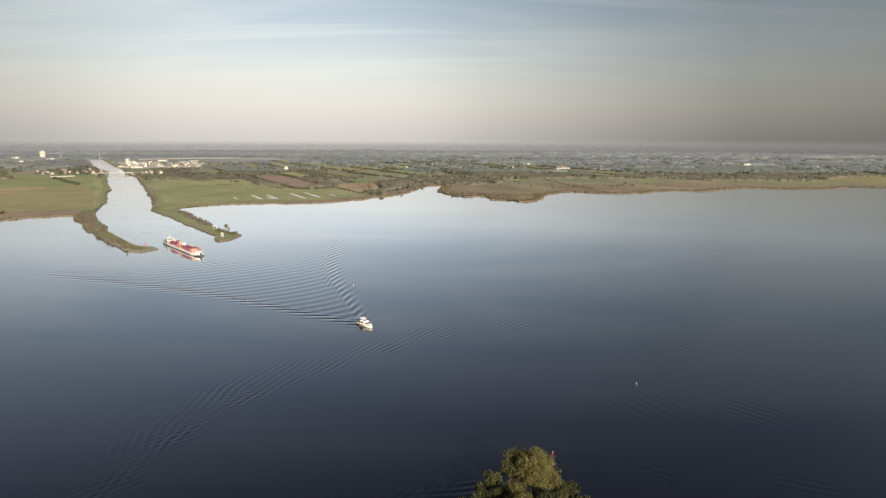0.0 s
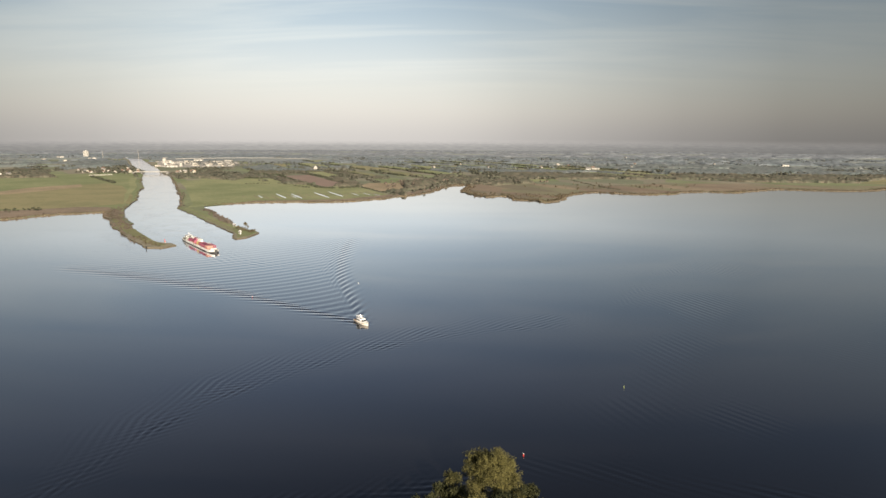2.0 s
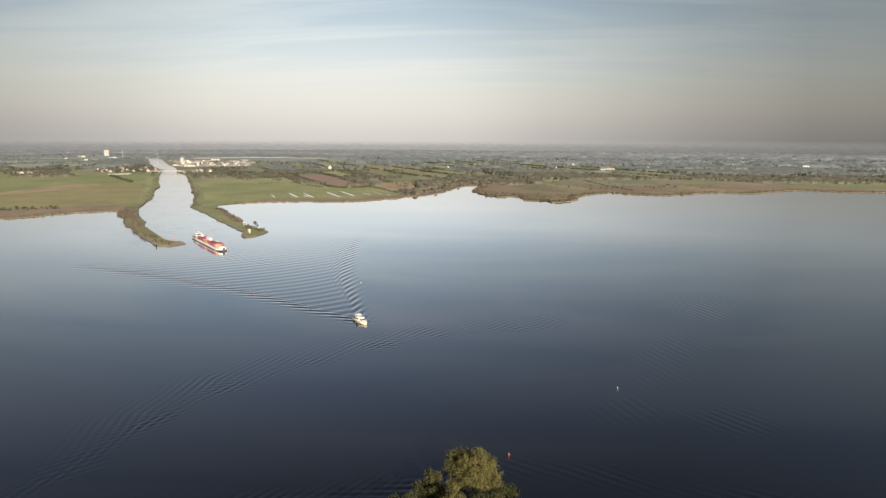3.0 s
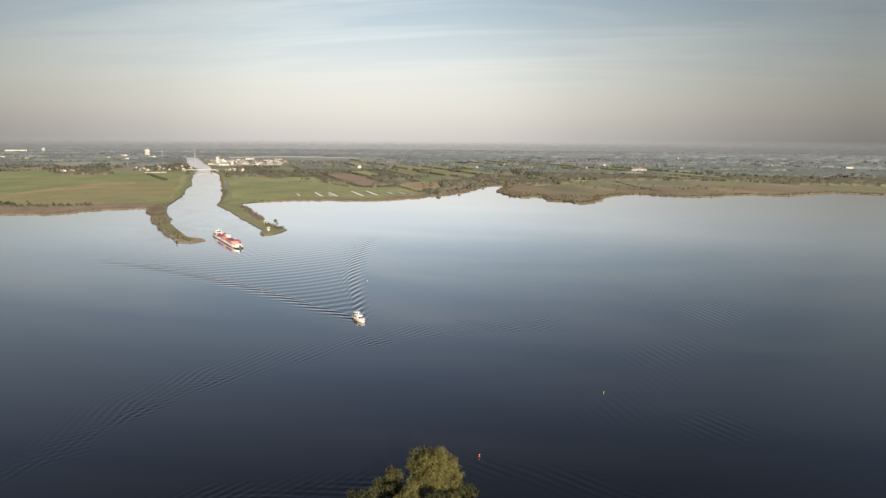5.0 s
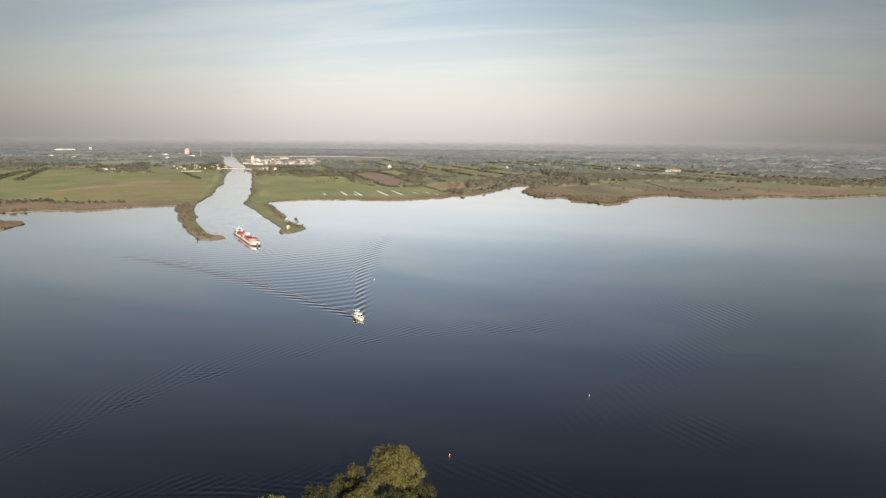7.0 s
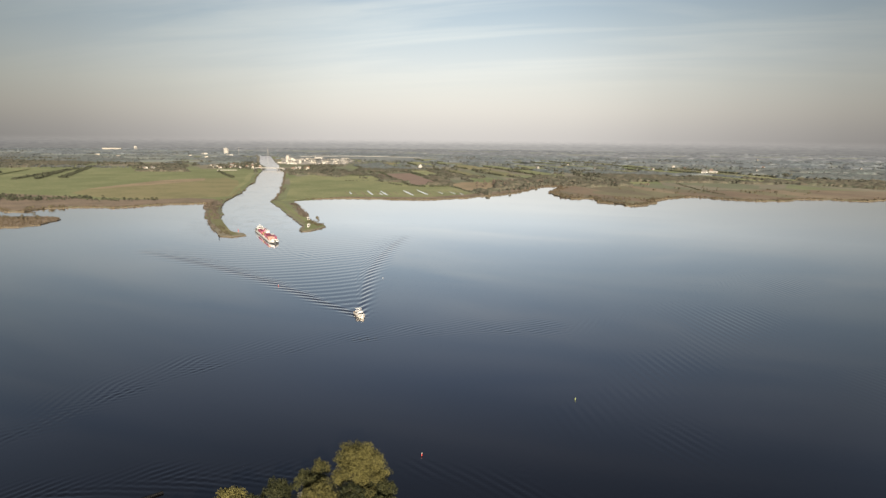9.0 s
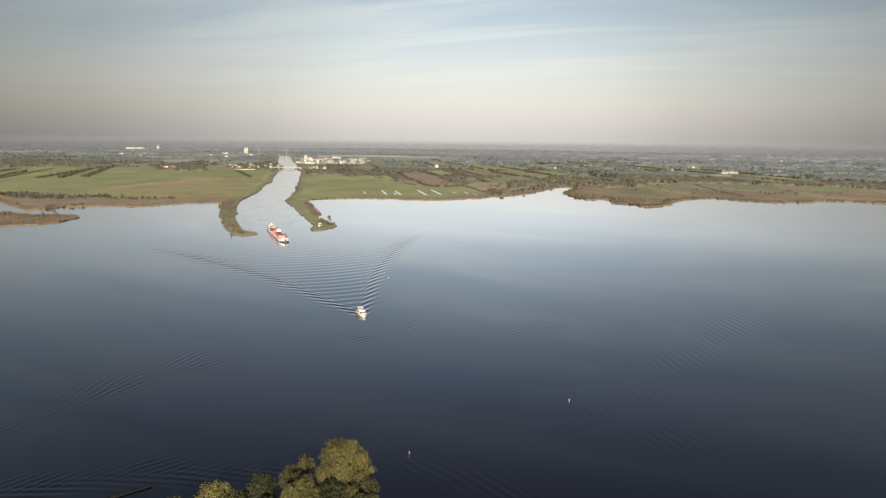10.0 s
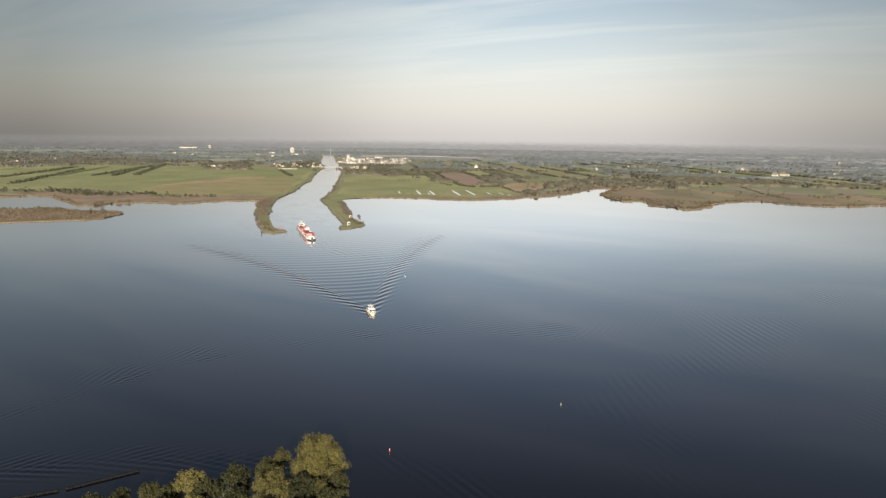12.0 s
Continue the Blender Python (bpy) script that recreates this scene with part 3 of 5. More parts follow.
    z += swell([(-108, 150), (-100, 190), (-84, 222), (-60, 250), (-30, 274), (5, 296), (45, 314), (80, 326)], 10.0, 3.2, -0.42, 0.038, 2.0)
    z += swell([(-104, 130), (-95, 170), (-84, 205), (-62, 234), (-36, 262), (-4, 285), (34, 303)], 8.0, 2.7, 0.55, 0.026, 11.0)
    z += swell([(30, 299), (72, 311), (106, 352), (142, 408), (185, 470), (220, 530)], 6.0, 3.2, -0.5, 0.024, 3.0)
    z += chop([(215, 470), (170, 390), (130, 320), (98, 265), (74, 232)], 26.0, 4.1, (0.91, 0.41), 0.031, 4.0)
    z += chop([(250, 340), (195, 275), (150, 230), (122, 205)], 15.0, 3.6, (0.75, 0.66), 0.018, 5.0)
    z += swell([(-96, 99), (-66, 115), (-45, 130), (-22, 141), (6, 152), (24, 161)], 4.0, 2.5, 0.25, 0.090, 6.0)
    z += swell([(-90, 110), (-60, 127), (-38, 140), (-10, 150), (14, 161)], 5.0, 2.5, -0.6, 0.055, 9.0)
    z += swell([(28, 168), (52, 165), (75, 160), (108, 157), (140, 156)], 5.0, 3.0, 0.35, 0.034, 7.0)
    z += swell([(-215, 490), (-170, 455), (-130, 440), (-80, 445)], 16.0, 6.0, 0.2, 0.022, 8.0)
    # Short ripples along the barge, and the churned water right behind the motor boat.
    z += chop([(-275, 566), (-196, 478)], 15.0, 3.4, (0.67, -0.743), 0.030, 10.0)
    z += chop([(-275, 566), (-196, 478)], 13.0, 2.9, (0.95, 0.30), 0.022, 12.0)
    astern = np.exp(-((behind - 16) / 13) ** 2) * np.exp(-(aside / (1.6 + 0.10 * np.clip(behind, 0, None))) ** 2) * (behind > 3)
    z += 0.055 * astern * np.sin(px * 2.1 + 1.7 * np.sin(py * 1.3)) * np.sin(py * 1.9 + 1.3 * np.sin(px * 0.9))
    rim_x = np.clip(np.minimum(px - X0, X1 - px) / 20, 0, 1)
    rim_y = np.clip(np.minimum(py - Y0, Y1 - py) / 12, 0, 1)
    return z * rim_x * rim_y


nx, ny = int((X1 - X0) / CELL) + 1, int((Y1 - Y0) / CELL) + 1
gx, gy = np.meshgrid(np.linspace(X0, X1, nx), np.linspace(Y0, Y1, ny))
gx, gy = gx.ravel(), gy.ravel()
verts = np.stack([gx, gy, lake_heights(gx, gy)], 1)
FAR = 4900.0
ring = np.array([(-FAR, -FAR, 0), (FAR, -FAR, 0), (FAR, FAR, 0), (-FAR, FAR, 0)])
count = len(verts)
verts = np.vstack([verts, ring])
i = np.arange(nx - 1)
j = np.arange(ny - 1)
ii, jj = np.meshgrid(i, j)
a = (jj * nx + ii).ravel()
quads = np.stack([a, a + 1, a + nx + 1, a + nx], 1)
c = [0, nx - 1, nx * ny - 1, nx * (ny - 1)]
outer = np.array([(count, count + 1, c[1], c[0]), (count + 1, count + 2, c[2], c[1]), (count + 2, count + 3, c[3], c[2]), (count + 3, count, c[0], c[3])])
quads = np.vstack([quads, outer])
me = bpy.data.meshes.new("water")
me.vertices.add(len(verts))
me.vertices.foreach_set("co", verts.astype(np.float32).ravel())
me.loops.add(quads.size)
me.loops.foreach_set("vertex_index", quads.astype(np.int32).ravel())
me.polygons.add(len(quads))
me.polygons.foreach_set("loop_start", np.arange(0, quads.size, 4, dtype=np.int32))
me.polygons.foreach_set("use_smooth", np.array([True] * (len(quads) - 4) + [False] * 4))
me.materials.append(WATER)
me.update(calc_edges=True)
me.validate()
tagged(new("water", me), "calm dark blue lake water with boat wakes", "water", kind="structure")

# ---- fields ----
slab("meadow_west", [(-482, 800), (-466, 762), (-520, 735), (-560, 690), (-620, 680), (-720, 700), (-850, 720), (-1000, 700), (-1300, 650), (-1700, 1000), (-1500, 1560), (-1150, 1500), (-905, 1540), (-735, 1262), (-655, 1135), (-575, 975)],
     LAND + 0.10, MEADOW, "wide green meadow beside the canal", "field")
slab("meadow_dry", [(-820, 875), (-847, 1096), (-774, 1215), (-695, 1150), (-560, 960), (-500, 850), (-560, 770), (-680, 760), (-780, 800)], LAND + 0.20, DRY_MEADOW, "yellowish grazed meadow", "field")
slab("sandy_field", [(-822, 872), (-848, 1096), (-806, 1185), (-762, 1125), (-774, 1010), (-802, 890)], LAND + 0.30, SAND, "bare sandy field strip", "field")
slab("meadow_bank", [(-486, 812), (-590, 985), (-670, 1135), (-750, 1262), (-830, 1400), (-800, 1380), (-735, 1262), (-655, 1135), (-575, 975)], LAND + 0.34, MEADOW, "green strip along the canal bank", "field")
slab("meadow_east", [(-390, 808), (-402, 850), (-430, 900), (-475, 985), (-560, 1140), (-655, 1300), (-600, 1380), (-500, 1225), (-410, 1250), (-315, 1150), (-255, 1128), (-205, 1155), (-135, 1030), (-150, 985), (-190, 925), (-250, 908), (-330, 895)],
     LAND + 0.10, MEADOW, "bright green wet meadow beside the lake", "field")
slab("meadow_back", [(-655, 1380), (-500, 1228), (-410, 1253), (-315, 1152), (-257, 1131), (-207, 1160), (-235, 1215), (-286, 1178), (-399, 1328), (-455, 1392), (-560, 1440)],
     LAND + 0.11, MEADOW, "pale green meadow in front of the wood", "field")
slab("works_yard", [(-1055, 1935), (-1000, 1890), (-800, 1930), (-840, 2090), (-930, 2300), (-960, 2360), (-1290, 2360)], LAND + 0.13, CONCRETE, "pale paved yard between works halls", "yard")
slab("ploughed_field", [(-510, 1480), (-430, 1560), (-300, 1325), (-252, 1236), (-288, 1180), (-399, 1330)], LAND + 0.12, PLOUGH, "reddish brown ploughed field", "field")
slab("tan_field", [(-225, 1215), (-219, 1290), (-140, 1310), (-112, 1210), (-125, 1100), (-165, 1090)], LAND + 0.12, SAND, "pale tan stubble field", "field")
slab("reed_marsh", [(-6, 1155), (0, 1090), (36, 1018), (72, 1035), (85, 975), (122, 948), (150, 985), (165, 1035), (205, 1080), (240, 1128), (290, 1105), (330, 1092), (385, 1110), (410, 1146),
                    (470, 1160), (500, 1150), (560, 1190), (620, 1238), (720, 1212), (870, 1278), (1050, 1270), (1050, 1330), (800, 1330), (560, 1370), (300, 1330), (120, 1330), (20, 1270)],
     LAND + 0.08, MARSH, "brown reed marsh along the shore", "marsh")
slab("marsh_meadow", [(120, 1365), (130, 1430), (190, 1465), (300, 1470), (560, 1490), (520, 1390), (270, 1265), (180, 1290)], LAND + 0.16, LAND_MAT, "dull green and brown rough pasture", "field")
slab("green_field", [(122, 1449), (188, 1487), (190, 1400), (139, 1372)], LAND + 0.24, MEADOW, "small bright green field", "field")
slab("field_far_east", [(900, 1420), (1080, 1580), (1400, 1650), (1400, 1500), (1000, 1340)], LAND + 0.10, DRY_MEADOW, "rough pasture behind the reeds", "field")

STRIP = Vector((0.49, -0.872))
ACROSS = Vector((0.872, 0.49))
# Long narrow fields between hedges.
rng = random.Random(11)
strip_fields = []
for row in range(12):
    for col in range(5):
        base = Vector((-640, 1560)) + ACROSS * (row * 105 - 20) - STRIP * (col * 300 - 280)
        length, width = rng.uniform(200, 285), rng.uniform(55, 92)
        if rng.random() < 0.24 or (row < 4 and col < 1):
            continue
        p = [base, base + ACROSS * width, base + ACROSS * width + STRIP * length * 0.97, base + STRIP * length]
        centre = (p[0] + p[2]) / 2
        if centre.y < 1290 or centre.x < -0.51 * centre.y + 190 or (centre.x > 60 and centre.y < 1640) or centre.x > 640:
            continue
        strip_fields.append(p)
        slab("strip_field", [tuple(v) for v in p], LAND + 0.12, rng.choice((MEADOW, MEADOW, MEADOW, DRY_MEADOW)), "narrow hedged green field", "field")
# Fields on the west plain.
for k in range(7):
    base = Vector((-1120 - k * 95, 960 + k * 8))
    d = Vector((-0.60, 0.80))
    side = Vector((-0.80, -0.60))
    w, length = rng.uniform(60, 85), rng.uniform(380, 560)
    p = [base, base + side * w, base + side * w + d * length, base + d * length]
    slab("strip_field", [tuple(v) for v in p], LAND + 0.16, MEADOW, "narrow hedged green field", "field")
far_fields = []
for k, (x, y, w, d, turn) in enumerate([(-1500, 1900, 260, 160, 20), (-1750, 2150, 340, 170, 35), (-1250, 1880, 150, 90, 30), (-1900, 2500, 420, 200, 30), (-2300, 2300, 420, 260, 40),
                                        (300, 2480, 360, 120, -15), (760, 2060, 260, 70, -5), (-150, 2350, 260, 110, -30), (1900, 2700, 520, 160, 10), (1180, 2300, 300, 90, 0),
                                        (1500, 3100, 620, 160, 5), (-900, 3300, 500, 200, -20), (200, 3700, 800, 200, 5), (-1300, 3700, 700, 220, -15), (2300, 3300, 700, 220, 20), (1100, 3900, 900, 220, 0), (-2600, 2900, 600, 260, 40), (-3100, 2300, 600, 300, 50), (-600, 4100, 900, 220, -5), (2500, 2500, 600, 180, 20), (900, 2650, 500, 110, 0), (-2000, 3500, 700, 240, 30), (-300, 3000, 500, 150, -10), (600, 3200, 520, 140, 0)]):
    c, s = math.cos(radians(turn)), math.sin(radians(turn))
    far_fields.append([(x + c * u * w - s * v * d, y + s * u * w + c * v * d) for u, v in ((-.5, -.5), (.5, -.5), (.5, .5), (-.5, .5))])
    slab("far_field", far_fields[-1], LAND + 0.12, FAR_FIELD, "distant green field with haze in its colour", "field")

# Shallow water strips in the wet meadow.
for k, (x, y) in enumerate([(-352, 983), (-330, 1014), (-304, 1016), (-270, 1044), (-249, 1062), (-203, 1042), (-183, 1050), (-295, 985), (-160, 1030)]):
    length = (46, 84, 84, 100, 96, 46, 44, 42, 40)[k]
    w = (2.2, 3.6, 3.6, 4.5, 4.5, 2, 2, 2.2, 2)[k]
    rng = random.Random(k)
    a, b = [], []
    for n in range(9):
        t = n / 8
        mid = Vector((x, y)) + STRIP * (t - 0.1) * length
        half = w / 2 * (0.35 + 0.75 * math.sin(math.pi * min(1, max(0.06, t * 0.94)))) * rng.uniform(0.75, 1.2)
        a.append(tuple(mid + ACROSS * half))
        b.append(tuple(mid - ACROSS * half))
    slab("pond_%d" % (k + 1), a + b[::-1], LAND + 0.22, WATER, "narrow shallow pool in the meadow", "water")

# Low brown ridges of rushes between the pools.
for k in range(17):
    mid = Vector((-372, 968)) + ACROSS * (k * 14.5 + (k * 7919 % 5)) + STRIP * ((k * 37 % 30) - 22)
    length = 34 + (k * 53 % 40)
    side = ACROSS * (0.7 + 0.14 * (k % 4))
    slab("rush_ridge", [tuple(mid - side), tuple(mid + side), tuple(mid + side + STRIP * length), tuple(mid - side + STRIP * length)], LAND + 0.19, REED_BED, "low brown ridge of rushes in the meadow", "rushes")

# Gravel toes and the grass crests of the moles.
slab("mole_path_east", [(-394, 800), (-378, 783), (-343, 742), (-297, 683), (-258, 636), (-238, 610), (-239, 608), (-259.5, 634), (-297.5, 681), (-344, 740), (-379, 781.5)], LAND + 0.22, GRAVEL, "pale gravel toe of the mole", "path")
slab("mole_grass_east", [(-392, 806), (-374, 790), (-340, 750), (-290, 685), (-250, 640), (-224, 612), (-211, 600), (-211, 580), (-218, 564), (-227, 587), (-239.5, 606), (-261, 632), (-297, 677), (-345, 738), (-382, 781)], LAND + 0.16, MEADOW, "mown grass on the mole", "grass")
slab("mole_grass_west", [(-446, 725), (-424, 685), (-380, 628), (-334, 574), (-290, 528), (-272, 514), (-266, 520), (-290, 540), (-332, 588), (-374, 636), (-412, 688), (-440, 735)], LAND + 0.12, DRY_MEADOW, "grass track along the mole", "grass")


# ---- vegetation ----
def clump(rng, quads, radius, height, size, low=0.0, lift=0.0, ragged=0.3):
    """Leaf sprays on an uneven dome: arrays of corners, four to a spray."""
    out = []
    lobes = [(rng.uniform(-.45, .45) * radius, rng.uniform(-.45, .45) * radius, rng.uniform(0.35, 0.72) * height, rng.uniform(0.42, 0.7) * radius) for _ in range(5)]
    for q in range(quads):
        lx, ly, lz, lr = lobes[q % 5]
        u, v = rng.uniform(0, 2 * math.pi), rng.uniform(-0.5, 1)
        n = Vector((math.cos(u) * math.sqrt(1 - v * v), math.sin(u) * math.sqrt(1 - v * v), v))
        c = Vector((lx, ly, lz)) + Vector((n.x * lr, n.y * lr, n.z * min(lr, height * 0.33)))
        c.z = max(c.z, low + size * 0.3)
        n = (n + Vector((rng.uniform(-ragged, ragged), rng.uniform(-ragged, ragged), rng.uniform(-ragged / 2, ragged) + lift))).normalized()
        t = n.orthogonal().normalized()
        t.rotate(Matrix.Rotation(rng.uniform(0, 6.3), 3, n))
        w = n.cross(t)
        s = size * rng.uniform(0.6, 1.25)
        out += [c + t * s * 0.6, c + w * s * 0.5, c - t * s * 0.6, c - w * s * 0.5]
    return np.array([tuple(p) for p in out])


def strewn(name, templates, places, sizes, mat, ground_z, seed, **tags):
    """One mesh of many plants, each a turned and scaled template."""
    rs = np.random.RandomState(seed)
    pieces, facing = [], []
    for (x, y), s in zip(places, sizes):
        t = templates[rs.randint(len(templates))]
        a = rs.uniform(0, 6.3)
        c, d = math.cos(a) * s, math.sin(a) * s
        pieces.append(np.stack([t[:, 0] * c - t[:, 1] * d + x, t[:, 0] * d + t[:, 1] * c + y, t[:, 2] * s * rs.uniform(0.8, 1.2) + ground_z], 1))
        out = pieces[-1] - (x, y, ground_z + t[:, 2].max() * s * 0.1)
        facing.append(out / np.linalg.norm(out, axis=1, keepdims=True))
    if not pieces:
        return None
    verts = np.concatenate(pieces).astype(np.float32)
    me = bpy.data.meshes.new(name)
    n = len(verts)
    me.vertices.add(n)
    me.vertices.foreach_set("co", verts.ravel())
    me.loops.add(n)
    me.loops.foreach_set("vertex_index", np.arange(n, dtype=np.int32))
    me.polygons.add(n // 4)
    me.polygons.foreach_set("loop_start", np.arange(0, n, 4, dtype=np.int32))
    me.materials.append(mat)
    me.update(calc_edges=True)
    # Soft crowns: the sprays are shaded as one rounded mass.
    me.polygons.foreach_set("use_smooth", np.ones(n // 4, bool))
    me.normals_split_custom_set_from_vertices(np.concatenate(facing))
    return tagged(new(name, me), **tags)


trng = random.Random(5)
TREE_MID = [clump(trng, 56, 4.8, 6.6, 2.6) for _ in range(5)]
TREE_WOOD = [clump(trng, 30, 4.6, 6.6, 3.2, 0.0, 0.2) for _ in range(6)]
TREE_CANOPY = [clump(trng, 26, 5.4, 7.6, 3.3, 0.0, 0.2) for _ in range(8)]
SHRUB = [clump(trng, 40, 1.9, 3.0, 0.95) for _ in range(5)]
TUFT = [clump(trng, 10, 2.6, 1.7, 1.7) for _ in range(4)]

rng = random.Random(21)


def strew_line(name, line, spacing, spread, size, templates, mat, label, category, kind="stuff", seed=1):
    p = along(line, spacing, rng, spread)
    p = p[inside(shore + rim, p[:, 0], p[:, 1])]
    return strewn(name, templates, p, [rng.uniform(*size) for _ in p], mat, LAND - 0.15, seed, label=label, category=category, kind=kind)


# Scrub on the moles and reeds along the water.
strew_line("mole_scrub", [(-470, 735), (-434, 690), (-392, 634), (-343, 576), (-312, 541)], 0.9, 2.6, (0.3, 0.75), SHRUB, BARE, "brownish olive scrub along the west mole", "scrub", seed=2)
strew_line("mole_scrub", [(-476, 772), (-436, 712), (-402, 668), (-386, 646), (-356, 606)], 0.8, 3.5, (0.3, 0.75), SHRUB, BARE, "brown thicket on the canal side of the mole", "scrub", seed=3)
strew_line("mole_scrub", [(-320, 565), (-284, 524), (-268, 514)], 1.4, 2.5, (0.3, 0.7), SHRUB, BUSH, "low bushes at the mole's end", "scrub", seed=4)
strew_line("mole_scrub", [(-352, 790), (-333, 764), (-303, 718), (-285, 694), (-264, 658)], 0.6, 4.6, (0.4, 0.85), SHRUB, BARE, "brown reed and willow scrub on the mole", "scrub", seed=5)
strew_line("mole_scrub", [(-242, 625), (-224, 606), (-214, 596)], 1.0, 3.0, (0.4, 0.9), SHRUB, BUSH, "bushes round the beacon huts", "scrub", seed=6)
strew_line("mole_scrub", [(-232, 590), (-224, 572), (-216, 564), (-212, 585)], 2.0, 1.5, (0.2, 0.45), SHRUB, BUSH, "low growth at the mole's head", "scrub", seed=7)
strew_line("bank_scrub", EAST_BANK[4:], 4.5, 3.0, (0.3, 0.7), SHRUB, BARE, "brown scrub on the canal bank", "scrub", seed=8)
strew_line("bank_scrub", [(-400, 812), (-420, 842), (-450, 905), (-490, 985), (-530, 1050)], 1.6, 4.0, (0.35, 0.8), SHRUB, BARE, "thick scrub where canal meets lake", "scrub", seed=9)
strew_line("reeds", WEST_BANK[:7], 1.6, 2.5, (0.25, 0.45), TUFT, REED, "dry brown reeds along the canal bank", "reeds", seed=51)
strew_line("reeds", EAST_BANK[5:], 1.4, 2.5, (0.25, 0.5), TUFT, REED, "dry brown reeds along the canal bank", "reeds", seed=52)
strew_line("mole_scrub", [(-478, 790), (-450, 735), (-420, 690)], 0.8, 9.0, (0.3, 0.75), SHRUB, BARE, "brown thicket at the root of the mole", "scrub", seed=53)
strew_line("reeds", WEST[3:19], 0.6, 5.0, (0.4, 0.8), TUFT, REED, "dry brown reeds along the shore", "reeds", seed=10)
strew_line("reeds", EAST[1:13], 0.6, 5.0, (0.35, 0.7), TUFT, REED, "dry brown reeds along the meadow", "reeds", seed=11)
strew_line("reeds", EAST[12:], 0.6, 8.0, (0.5, 1.0), TUFT, REED, "dry brown reeds on the headland", "reeds", seed=12)
strew_line("reeds", FAR_EAST[:14], 0.7, 9.0, (0.5, 1.0), TUFT, REED, "dry brown reeds along the far shore", "reeds", seed=13)
strew_line("shore_bushes", [(-900, 690), (-846, 715), (-748, 690), (-690, 745)], 1.0, 14.0, (0.8, 1.6), SHRUB, HEDGE, "dark bushes behind the reeds", "bushes", seed=14)
strew_line("shore_bushes", [(-1400, 480), (-1150, 600), (-1000, 640), (-900, 690)], 1.6, 18.0, (0.8, 1.7), SHRUB, HEDGE, "dark bushes behind the reeds", "bushes", seed=15)
strew_line("shore_bushes", [(-665, 735), (-640, 725), (-605, 745), (-570, 752)], 1.6, 9.0, (0.6, 1.3), SHRUB, HEDGE, "dark bushes behind the reeds", "bushes", seed=16)
strew_line("shore_bushes", [(-640, 605), (-634, 625), (-618, 645)], 3.0, 3.0, (0.9, 1.6), SHRUB, BUSH, "small willows at the water's edge", "bushes", seed=17)
strew_line("headland_bushes", [(78, 975), (112, 963), (124, 940), (142, 946), (166, 982)], 0.8, 5.0, (0.4, 0.8), SHRUB, BUSH, "olive willow bushes on the headland", "bushes", seed=18)
strew_line("headland_bushes", [(0, 1100), (22, 1045), (70, 1040), (120, 1010), (160, 1040)], 2.4, 18.0, (0.6, 1.4), SHRUB, BUSH, "scattered bushes in the reeds", "bushes", seed=19)
strew_line("inlet_trees", [(-110, 1080), (-60, 1190), (-40, 1270), (0, 1310), (50, 1260)], 4.0, 16.0, (0.35, 0.9), TREE_MID, WOOD_NEAR, "brownish trees round the inlet", "trees", seed=20)
strew_line("inlet_trees", [(-170, 1180), (-120, 1330), (-20, 1390), (80, 1370), (150, 1340)], 5.0, 30.0, (0.4, 0.95), TREE_MID, BARE, "bare brown trees behind the inlet", "trees", seed=21)
strew_line("marsh_bushes", [(150, 1200), (270, 1262), (400, 1250), (520, 1280)], 6.0, 40.0, (0.6, 1.6), SHRUB, BUSH, "scattered bushes in the marsh", "bushes", seed=22)

# The island's cover.
p = np.array([(rng.uniform(-760, -505), rng.uniform(420, 566)) for _ in range(9000)])
p = p[inside(isle, p[:, 0], p[:, 1])][:3200]
strewn("reeds", TUFT, p, [rng.uniform(0.28, 0.5) for _ in p], REED, LAND - 0.1, 23, label="dry brown reeds on the island", category="reeds", kind="stuff")
p = along([(-720, 480), (-668, 535), (-640, 538), (-600, 535), (-560, 545)], 1.6, rng, 7.0)
p = p[inside(isle, p[:, 0], p[:, 1])]
strewn("island_bushes", SHRUB, p, [rng.uniform(0.5, 1.0) for _ in p], BUSH, LAND - 0.1, 24, label="dark bushes along the island's back", category="bushes", kind="stuff")


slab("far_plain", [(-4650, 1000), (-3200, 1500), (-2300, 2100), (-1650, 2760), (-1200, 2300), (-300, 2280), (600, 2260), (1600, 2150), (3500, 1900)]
     + [(4806 * math.cos(radians(d)), 4806 * math.sin(radians(d))) for d in range(23, 170, 3)], LAND + 0.06, FAR_PLAIN, "distant farmland with haze in its colour", "ground")


slab("reed_belt_west", [(-892, 632), (-895, 680), (-881, 715), (-872, 758), (-809, 757), (-742, 757), (-687, 735), (-649, 732), (-610, 752), (-571, 772), (-545, 797), (-500, 800), (-474, 768), (-480, 756), (-500, 740), (-533, 712), (-560, 668), (-603, 662), (-640, 635), (-636, 600), (-650, 590), (-704, 618), (-763, 641), (-800, 662), (-837, 650)],
     LAND + 0.26, REED_BED, "brown reed belt behind the shore", "reeds")
slab("reed_belt_east", [(-345, 873), (-330, 905), (-267, 920), (-195, 945), (-140, 1020), (-100, 1090), (-80, 1180), (-45, 1240), (-44, 1205), (-56, 1150), (-71, 1078), (-90, 1037), (-114, 1002), (-135, 970), (-172, 928), (-212, 905), (-264, 899), (-313, 889)],
     LAND + 0.26, REED_BED, "brown reed belt along the meadow", "reeds")


